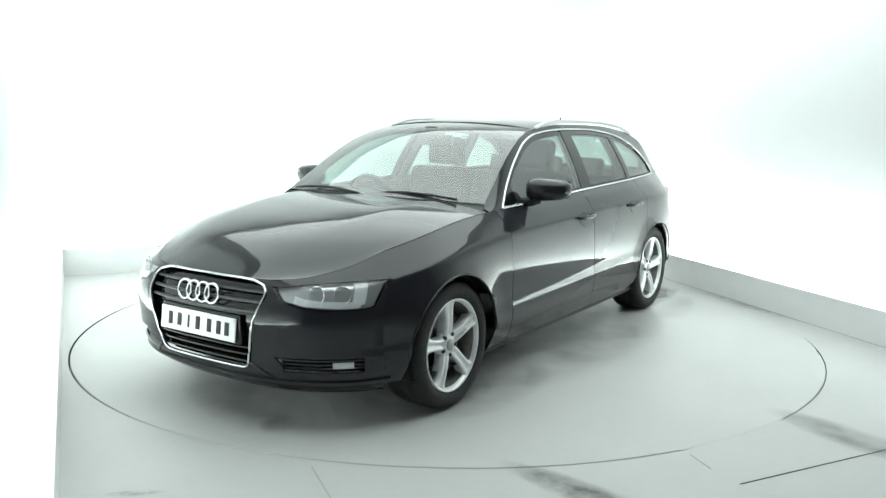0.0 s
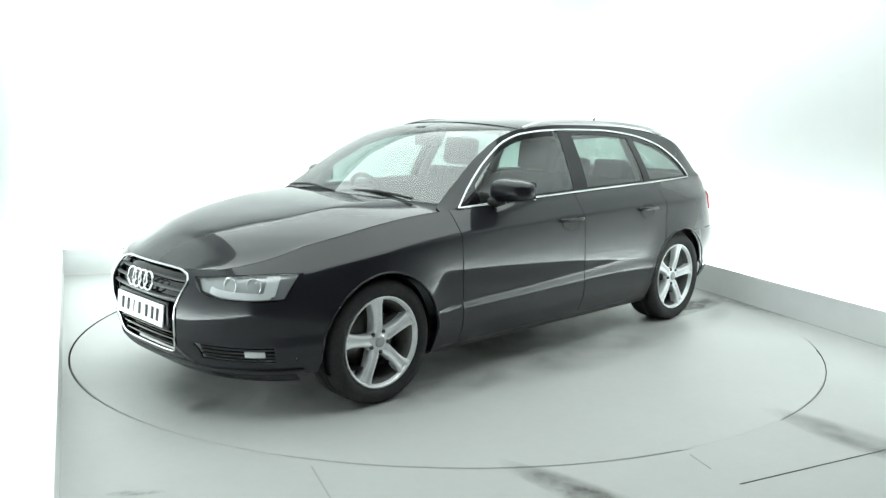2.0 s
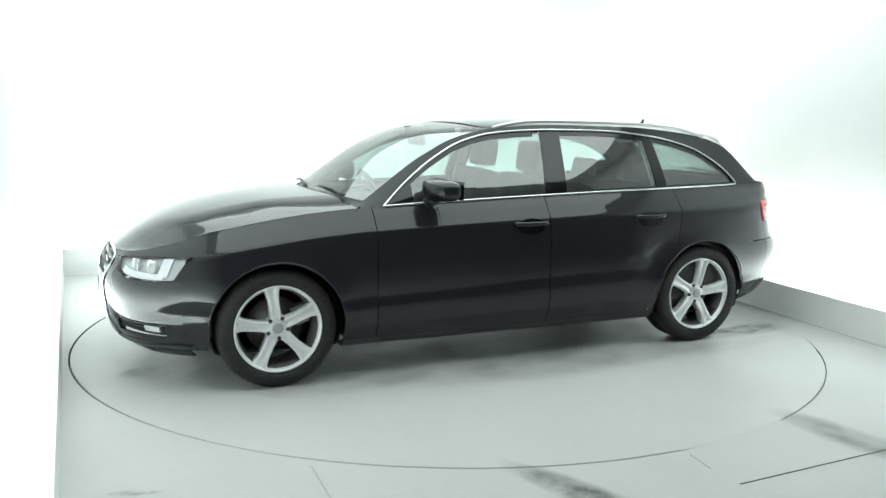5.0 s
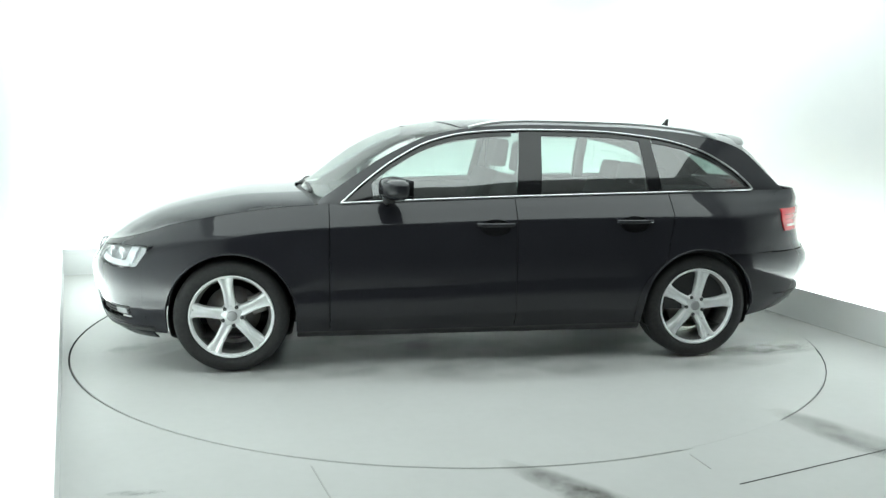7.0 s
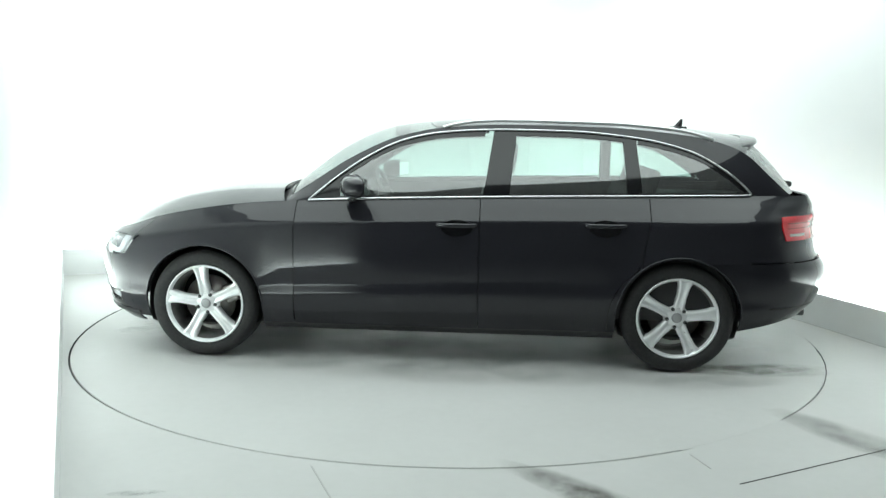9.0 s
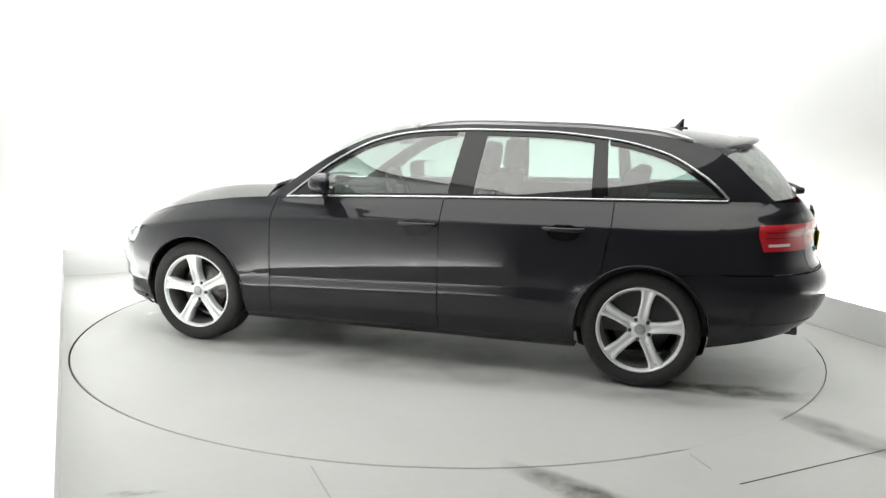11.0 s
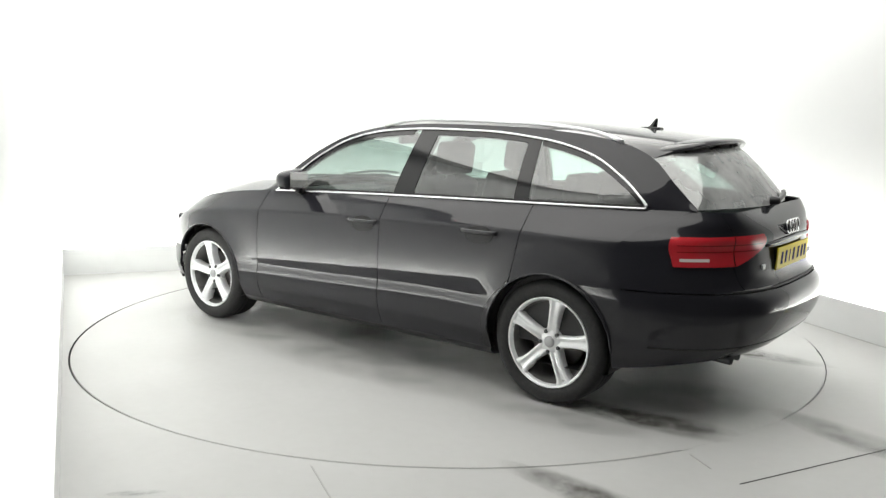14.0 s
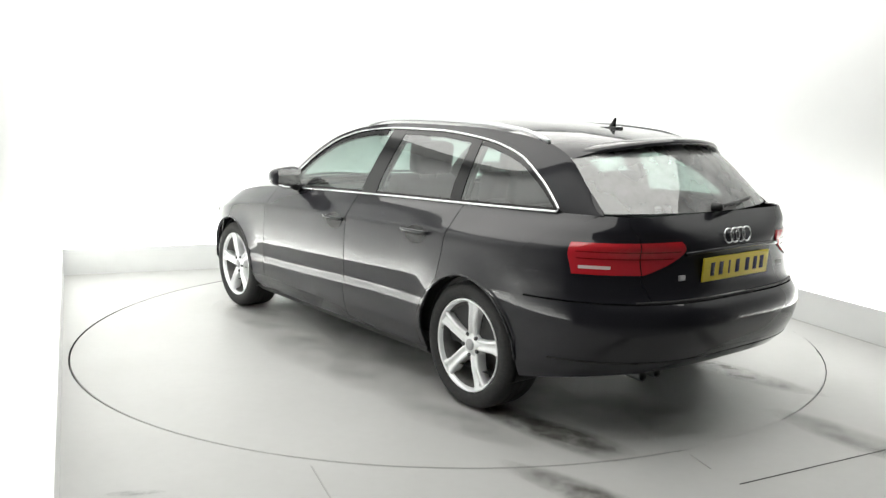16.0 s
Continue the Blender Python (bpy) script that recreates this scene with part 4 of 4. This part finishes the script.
    for y in (0.43, 0.53):
        part("tailpipe", moved(lathe([(0.021, -0.10), (0.026, 0.0), (0.024, 0.004), (0.021, 0.0), (0.020, -0.08), (0.001, -0.09)], 24), pose(-2.228, y, 0.314, 0, 0, 90)), DARK_CHROME, car, "dark twin exhaust tailpipe")
    # floor pan and wheel housings
    part("floor_pan", box_mesh((-1.72, -0.66, 0.225), (1.72, 0.66, 0.30), 0.03), BLACK_PLASTIC, car)
    for sx in (1, -1):
        for sy in (1, -1):
            prof = [(0.353, 0.0), (0.353, -0.34), (0.05, -0.35)]
            bm = lathe(prof, 40)
            for v in [v for v in bm.verts if v.co.z < -0.12]:
                v.co.z = -0.12
            if sy < 0:
                bmesh.ops.scale(bm, vec=(1, -1, 1), verts=bm.verts[:])
            part("wheel_liner", moved(bm, pose(sx * WHEEL_X, sy * 0.862, WHEEL_Z)), BLACK_PLASTIC, car)
    part("rear_tray", box_mesh((-2.08, -0.60, 0.33), (-1.70, 0.60, 0.42), 0.03), BLACK_PLASTIC, car)
    part("bumper_beam", box_mesh((1.80, -0.60, 0.42), (2.0, 0.60, 0.60), 0.03), BLACK_PLASTIC, car)
    part("sill_base", box_mesh((-1.0, -0.84, 0.205), (1.0, 0.84, 0.245), 0.01), BLACK_PLASTIC, car)
    part("engine_tray", box_mesh((0.95, -0.42, 0.28), (2.02, 0.42, 0.66), 0.05), BLACK_PLASTIC, car)


def wheel(car, x, left, spin):
    """A five-spoke alloy wheel with its tyre; built facing +y."""
    w = new("wheel")
    w.parent = car
    tyre = lathe([(0.236, -0.012), (0.246, 0.004), (0.268, 0.012), (0.290, 0.012), (0.308, 0.004), (0.320, -0.012), (0.325, -0.035), (0.3255, -0.07), (0.320, -0.075), (0.3255, -0.08), (0.326, -0.108), (0.320, -0.113), (0.326, -0.118),
                  (0.3255, -0.15), (0.325, -0.19), (0.318, -0.213), (0.29, -0.23), (0.236, -0.22)], 64)
    rim = lathe([(0.238, -0.006), (0.239, 0.001), (0.234, 0.004), (0.228, -0.002), (0.223, -0.010), (0.219, -0.020)], 64)
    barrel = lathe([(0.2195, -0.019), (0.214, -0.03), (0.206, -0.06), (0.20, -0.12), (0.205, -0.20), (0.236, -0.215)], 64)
    parts = [part("tyre", tyre, TYRE, w, "black road tyre"), part("rim", rim, ALLOY, w, "silver alloy rim"), part("barrel", barrel, DARK_ALLOY, w, "dull dark rim well")]
    prof_y = spline((0.04, -0.030), (0.08, -0.020), (0.14, -0.010), (0.19, -0.008), (0.23, -0.004))
    half = spline((0.04, 0.034), (0.08, 0.031), (0.13, 0.029), (0.17, 0.032), (0.20, 0.037), (0.228, 0.052))
    for i in range(5):
        ang = radians(spin + 72 * i)

        def spoke(u, v):
            r = lerp(0.045, 0.229, u)
            h = half(r)
            y = prof_y(r)
            ring = [(-h * 1.0, y - 0.055), (-h, y - 0.010), (-h * 0.86, y), (-h * 0.42, y + 0.001), (-h * 0.28, y - 0.007), (h * 0.28, y - 0.007), (h * 0.42, y + 0.001), (h * 0.86, y), (h, y - 0.010), (h, y - 0.055)]
            s, d = ring[min(9, round(v * 9))]
            return Vector((r * math.cos(ang) - s * math.sin(ang), d, r * math.sin(ang) + s * math.cos(ang)))
        bm = sheet(spoke, 14, 9)
        bmesh.ops.recalc_face_normals(bm, faces=bm.faces[:])
        bm.normal_update()
        if sum(f.normal.y * f.calc_area() for f in bm.faces) < 0:
            bmesh.ops.reverse_faces(bm, faces=bm.faces[:])
        parts.append(part("spoke", bm, ALLOY, w))
        a2 = ang + radians(36)
        parts.append(part("wheel_bolt", moved(lathe([(0.001, 0.006), (0.008, 0.006), (0.0105, 0.003), (0.011, -0.03)], 12), pose(0.056 * math.cos(a2), -0.026, 0.056 * math.sin(a2))), DARK_CHROME, w))
    parts.append(part("hub", lathe([(0.001, -0.020), (0.028, -0.021), (0.032, -0.024), (0.05, -0.028), (0.072, -0.036), (0.074, -0.07)], 40), ALLOY, w))
    parts.append(part("hub_cap", lathe([(0.001, -0.014), (0.022, -0.0145), (0.029, -0.018), (0.031, -0.026)], 30), BADGE_GREY, w, "grey hub cap"))
    parts.append(part("brake_disc", lathe([(0.03, -0.095), (0.07, -0.095), (0.075, -0.105), (0.155, -0.105), (0.156, -0.128), (0.07, -0.128)], 48), BRAKE, w))
    parts.append(part("brake_caliper", moved(box_mesh((-0.055, -0.14, -0.03), (0.055, -0.072, 0.055), 0.016), pose(0.125 if x < 0 else -0.125, 0, 0.05, 0, 70 if x < 0 else -70, 0)), BRAKE, w))
    w.matrix_basis = pose(x, 0.888, WHEEL_Z) if left else pose(x, -0.888, WHEEL_Z, 0, 0, 180)
    return w


def build_cabin(car):
    part("dashboard", box_mesh((0.56, -0.68, 0.62), (0.98, 0.68, 0.95), 0.07, 4), CABIN, car)
    part("instrument_hood", box_mesh((0.56, -0.55, 0.90), (0.82, -0.19, 0.995), 0.045, 4), CABIN, car)
    c = Vector((0.47, -0.37, 0.90))
    wheel_pts = []
    for k in range(32):
        a = 2 * math.pi * k / 32
        wheel_pts.append(c + 0.185 * (math.cos(a) * Vector((0, 1, 0)) + math.sin(a) * Vector((0.38, 0, 0.925))))
    sw = part("steering_wheel", tube(wheel_pts, 0.016, True, 10), CABIN, car, "black steering wheel")
    part("steering_boss", box_mesh((0.46, -0.44, 0.84), (0.53, -0.30, 0.95), 0.025, 3), CABIN, sw)
    part("rear_view_mirror", box_mesh((0.26, -0.12, 1.275), (0.295, 0.12, 1.345), 0.015, 3), CABIN, car, "dark interior mirror")
    part("mirror_mount", box_mesh((0.25, -0.05, 1.33), (0.36, 0.05, 1.40), 0.02, 2), CABIN, car)
    part("cabin_floor", box_mesh((-1.74, -0.70, 0.28), (0.9, 0.70, 0.36), 0.02), CABIN, car)
    part("boot_floor", box_mesh((-2.12, -0.50, 0.36), (-1.42, 0.50, 0.64), 0.03), CABIN, car)
    def card():
        return sheet(lambda u, v: (lambda x, z: Vector((x, side(x, z) - 0.075, z)))(lerp(-1.95, 0.84, u), lerp(0.30, BELT(lerp(-1.95, 0.84, u)) - 0.02, v)), 30, 8)
    both("door_card", card, CABIN, car)
    def ledge():
        return sheet(lambda u, v: (lambda x: Vector((x, side(x, BELT(x) - 0.012) - lerp(0.012, 0.085, v), BELT(x) - 0.014)))(lerp(-1.95, 0.84, u)), 30, 2)
    both("window_ledge", ledge, CABIN, car)

    def cushion(lo, hi, bevel=0.06):
        return box_mesh(lo, hi, bevel, 4)
    for y in (0.37, -0.37):
        seat = part("front_seat", cushion((-0.17, y - 0.25, 0.38), (0.38, y + 0.25, 0.58), 0.07), CLOTH, car, "dark grey cloth front seat")
        part("backrest", moved(cushion((-0.08, -0.24, 0.0), (0.08, 0.24, 0.62), 0.07), pose(-0.17, y, 0.50, 0, -17, 0)), CLOTH, seat)
        part("headrest", moved(cushion((-0.055, -0.14, 0.0), (0.055, 0.14, 0.20), 0.054), pose(-0.385, y, 1.115, 0, -8, 0)), CLOTH, seat)
        for s in (-0.06, 0.06):
            part("headrest_post", tube([Vector((-0.35, y + s, 1.05)), Vector((-0.39, y + s, 1.16))], 0.007), DARK_CHROME, seat)
    bench = part("rear_seat", cushion((-1.12, -0.62, 0.38), (-0.57, 0.62, 0.60), 0.07), CLOTH, car, "dark grey cloth rear bench")
    part("backrest", moved(cushion((-0.07, -0.63, 0.0), (0.07, 0.63, 0.58), 0.06), pose(-1.04, 0, 0.48, 0, -22, 0)), CLOTH, bench)
    for y in (0.36, 0.0, -0.36):
        part("headrest", moved(cushion((-0.05, -0.14, 0.0), (0.05, 0.14, 0.16), 0.049), pose(-1.26, y, 1.005, 0, -14, 0)), CLOTH, bench)
    part("load_cover", box_mesh((-2.03, -0.52, 0.945), (-1.34, 0.52, 0.965), 0.006), CABIN, car)
    def pillar():
        return tube([flank(x, z, -0.05) for x, z in ((-0.34, 1.0), (-0.36, 1.12), (-0.38, 1.25), (-0.39, 1.37))], 0.035, False, 8)
    both("pillar_trim", pillar, HEADLINING, car)
    def pillar2():
        return tube([flank(x, z, -0.05) for x, z in ((-1.14, 1.02), (-1.13, 1.15), (-1.12, 1.34))], 0.035, False, 8)
    both("pillar_trim", pillar2, HEADLINING, car)


CAR_X, CAR_Y = 0.001, 0.083
CAR = empty("estate_car", "glossy black estate car with silver alloy wheels parked on the turntable", "car")
build_body(CAR)
build_grille(CAR)
build_lamps(CAR)
build_top(CAR)
build_windows(CAR)
build_fittings(CAR)
build_cabin(CAR)
wheel(CAR, WHEEL_X, True, 82)
wheel(CAR, -WHEEL_X, True, 100)
wheel(CAR, WHEEL_X, False, 70)
wheel(CAR, -WHEEL_X, False, 96)


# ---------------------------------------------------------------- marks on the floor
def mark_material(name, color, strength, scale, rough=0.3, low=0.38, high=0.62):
    """Dirt, wet and painted shade that thins out towards its rim and breaks up in patches."""
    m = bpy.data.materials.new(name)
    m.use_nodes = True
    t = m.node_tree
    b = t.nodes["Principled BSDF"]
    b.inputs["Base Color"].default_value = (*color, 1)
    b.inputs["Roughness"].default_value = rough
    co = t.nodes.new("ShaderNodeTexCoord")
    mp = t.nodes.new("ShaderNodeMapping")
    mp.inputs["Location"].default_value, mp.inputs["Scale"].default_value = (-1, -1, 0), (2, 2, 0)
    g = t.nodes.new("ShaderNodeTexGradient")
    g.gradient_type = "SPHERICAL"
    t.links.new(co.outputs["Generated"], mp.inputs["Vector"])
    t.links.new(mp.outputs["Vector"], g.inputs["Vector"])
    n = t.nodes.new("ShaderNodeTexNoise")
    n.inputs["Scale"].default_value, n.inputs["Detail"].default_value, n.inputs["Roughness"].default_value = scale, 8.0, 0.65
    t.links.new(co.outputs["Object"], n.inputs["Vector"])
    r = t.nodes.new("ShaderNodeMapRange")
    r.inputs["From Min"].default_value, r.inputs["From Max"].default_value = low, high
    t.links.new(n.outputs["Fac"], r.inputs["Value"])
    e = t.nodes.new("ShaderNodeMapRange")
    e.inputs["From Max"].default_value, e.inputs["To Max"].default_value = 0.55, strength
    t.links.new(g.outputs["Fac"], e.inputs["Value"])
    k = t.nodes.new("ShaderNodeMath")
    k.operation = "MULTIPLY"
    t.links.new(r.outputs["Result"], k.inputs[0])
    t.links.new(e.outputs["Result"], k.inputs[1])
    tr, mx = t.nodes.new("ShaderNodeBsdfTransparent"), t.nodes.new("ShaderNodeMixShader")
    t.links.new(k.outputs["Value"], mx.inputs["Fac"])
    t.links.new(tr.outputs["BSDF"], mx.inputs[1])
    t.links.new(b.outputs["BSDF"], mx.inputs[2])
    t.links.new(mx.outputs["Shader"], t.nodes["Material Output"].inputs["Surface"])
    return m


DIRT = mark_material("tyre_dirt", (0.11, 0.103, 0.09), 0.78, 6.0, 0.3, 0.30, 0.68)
SMEAR = mark_material("dried_smear", (0.20, 0.195, 0.18), 0.55, 4.0, 0.4, 0.22, 0.70)
# damp dirt with the car's soft ground shade put into its colour
WET_SHADE = mark_material("wet_shade_patch", (0.20, 0.197, 0.188), 0.42, 3.0, 0.18, 0.30, 0.75)
FAINT = mark_material("faint_scuff", (0.17, 0.17, 0.165), 0.4, 12.0)
JOINT = material("floor_joint", (0.10, 0.10, 0.096), 0.8)
FAINT_JOINT = material("faint_floor_joint", (0.40, 0.40, 0.39), 0.6)


def blob(half_x, half_y, seed):
    rnd = random.Random(seed)
    n = 28
    bm = bmesh.new()
    ph = [rnd.uniform(0, 6.28) for _ in range(3)]
    bm.faces.new([bm.verts.new((half_x * math.cos(a) * (1 + 0.10 * math.sin(3 * a + ph[0]) + 0.05 * math.sin(7 * a + ph[1])),
                                half_y * math.sin(a) * (1 + 0.10 * math.sin(4 * a + ph[2])), 0)) for a in [2 * math.pi * i / n for i in range(n)]])
    return bm


def mark(name, x, y, turn, half_x, half_y, mat, seed, parent=None, label="", z=0.002):
    ob = part(name, blob(half_x, half_y, seed), mat, parent, label, smooth=False)
    ob.matrix_basis = pose(x, y, z, 0, 0, turn)
    return ob


def floor_marks():
    for k, (x, y, turn, hx, hy) in enumerate(((0.66, -2.80, -46, 0.62, 0.11), (1.90, -2.02, -58, 0.48, 0.13), (2.55, -2.75, -50, 0.7, 0.14))):
        tagged(mark("tyre_mark", x, y, turn, hx, hy, SMEAR if k else DIRT, 40 + k, z=0.003), "dark wet tyre mark on the painted floor", "stain", "tyre marks")
    for k, (x, y, turn, hx, hy) in enumerate(((2.4, 0.9, -68, 0.7, 0.12), (-1.2, -2.75, 10, 0.12, 0.03))):
        tagged(mark("scuff", x, y, turn, hx, hy, FAINT, 60 + k, z=0.003), "faint grey scuff on the painted floor", "stain", "floor scuffs")

    def line(name, a, b, w, mat, label):
        a, b = Vector((*a, 0)), Vector((*b, 0))
        d = (b - a).normalized()
        tagged(part(name, slab(a, b, Vector((-d.y, d.x, 0)), w, 0.0, 0.0025), mat, smooth=False), label, "joint", kind="structure")
    line("floor_joint", (1.206, -2.57), (2.9, -1.733), 0.0045, JOINT, "thin dark joint in the concrete floor")
    line("floor_joint", (-0.562, -2.47), (-0.40, -2.86), 0.006, FAINT_JOINT, "faint joint in the concrete floor")
    line("floor_joint", (1.085, -2.27), (1.13, -2.42), 0.005, FAINT_JOINT, "faint joint in the concrete floor")
    base = [room(HALL_U1 - 0.010, v) for v in (2.3, -2.9)]
    line("dirt_line", base[0][:2], base[1][:2], 0.007, FAINT_JOINT, "thin line of dirt along the foot of the skirting")
    # dust that fills the gap round the turntable in two stretches
    for a0, a1, cover in ((-64.5, -46.5, 1.0), (-46.0, -12.5, 0.45), (-12.0, 62.0, 1.0), (62.5, 118.0, 0.5), (150.0, 175.0, 0.35)):
        bm = bmesh.new()
        rows = []
        for i in range(41):
            a = radians(lerp(a0, a1, i / 40))
            w = 0.5 + 0.5 * min(1.0, 8 * min(i, 40 - i) / 40)
            rows.append([bm.verts.new((r * math.cos(a), r * math.sin(a), -0.0003)) for r in (TABLE_R - 0.0105, TABLE_R - 0.0095 + 0.0130 * w * cover)])
        for p, q in zip(rows, rows[1:]):
            bm.faces.new((p[0], p[1], q[1], q[0]))
        tagged(part("dust_filling", bm, FLOOR, smooth=False), "grey dust packed in the gap round the turntable", "dust", kind="stuff")
    # marks that turn with the disc
    dx, dy = CAR_X, CAR_Y
    # the wet patches also paint the soft shade under and beside the car
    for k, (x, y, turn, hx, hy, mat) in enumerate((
            (-1.78, 0.79, 0, 0.62, 0.13, DIRT), (-1.78, -0.79, 0, 0.62, 0.13, DIRT), (-2.02, 0.72, 8, 0.36, 0.10, DIRT), (-1.95, 0.28, 20, 0.42, 0.30, WET_SHADE),
            (-1.3, 0.55, 0, 0.5, 0.35, WET_SHADE), (-0.2, 0.55, 0, 0.9, 0.30, WET_SHADE), (0.6, 0.30, 10, 0.7, 0.45, WET_SHADE), (1.35, 0.55, 0, 0.5, 0.40, WET_SHADE),
            (1.95, 0.0, 80, 0.5, 0.28, WET_SHADE), (2.1, 0.35, 30, 0.14, 0.09, WET_SHADE), (-0.3, -0.55, 5, 1.0, 0.35, WET_SHADE), (-0.3, 1.0, 2, 1.15, 0.30, WET_SHADE), (1.0, 0.92, 3, 0.6, 0.22, WET_SHADE), (-1.55, 1.05, 12, 0.5, 0.16, WET_SHADE))):
        mark("stain", x + dx, y + dy, turn, hx, hy, mat, 80 + k, TABLE, "dark wet dirt dripped from the car, with soft shade painted in" if mat is not FAINT else "", z=0.002 + 0.0004 * k)


floor_marks()


# ---------------------------------------------------------------- what moves
TURN = [(0.0, 236.55), (0.5, 234.44), (1.0, 231.37), (1.5, 227.92), (2.0, 224.38), (2.5, 220.87), (3.0, 217.38), (3.5, 213.93), (4.0, 210.44),
        (4.5, 206.99), (5.0, 203.55), (5.5, 200.11), (6.0, 196.68), (6.5, 193.23), (7.0, 189.79), (7.5, 186.39), (8.0, 183.01), (8.5, 179.64),
        (9.0, 176.23), (9.5, 172.88), (10.0, 169.52), (10.5, 166.16), (11.0, 162.80), (11.5, 159.42), (12.0, 156.05), (12.5, 152.66), (13.0, 149.20),
        (13.5, 145.76), (14.0, 142.26), (14.5, 138.74), (15.0, 135.21), (15.5, 131.66), (16.0, 128.05)]


def motions():
    walk(TABLE, [(t, pose(0, 0, 0, 0, 0, a)) for t, a in TURN])
    rows = []
    for t, a in TURN:
        c, s = math.cos(radians(a)), math.sin(radians(a))
        rows.append((t, pose(c * CAR_X - s * CAR_Y, s * CAR_X + c * CAR_Y, 0, 0, 0, a)))
    walk(CAR, rows)


motions()
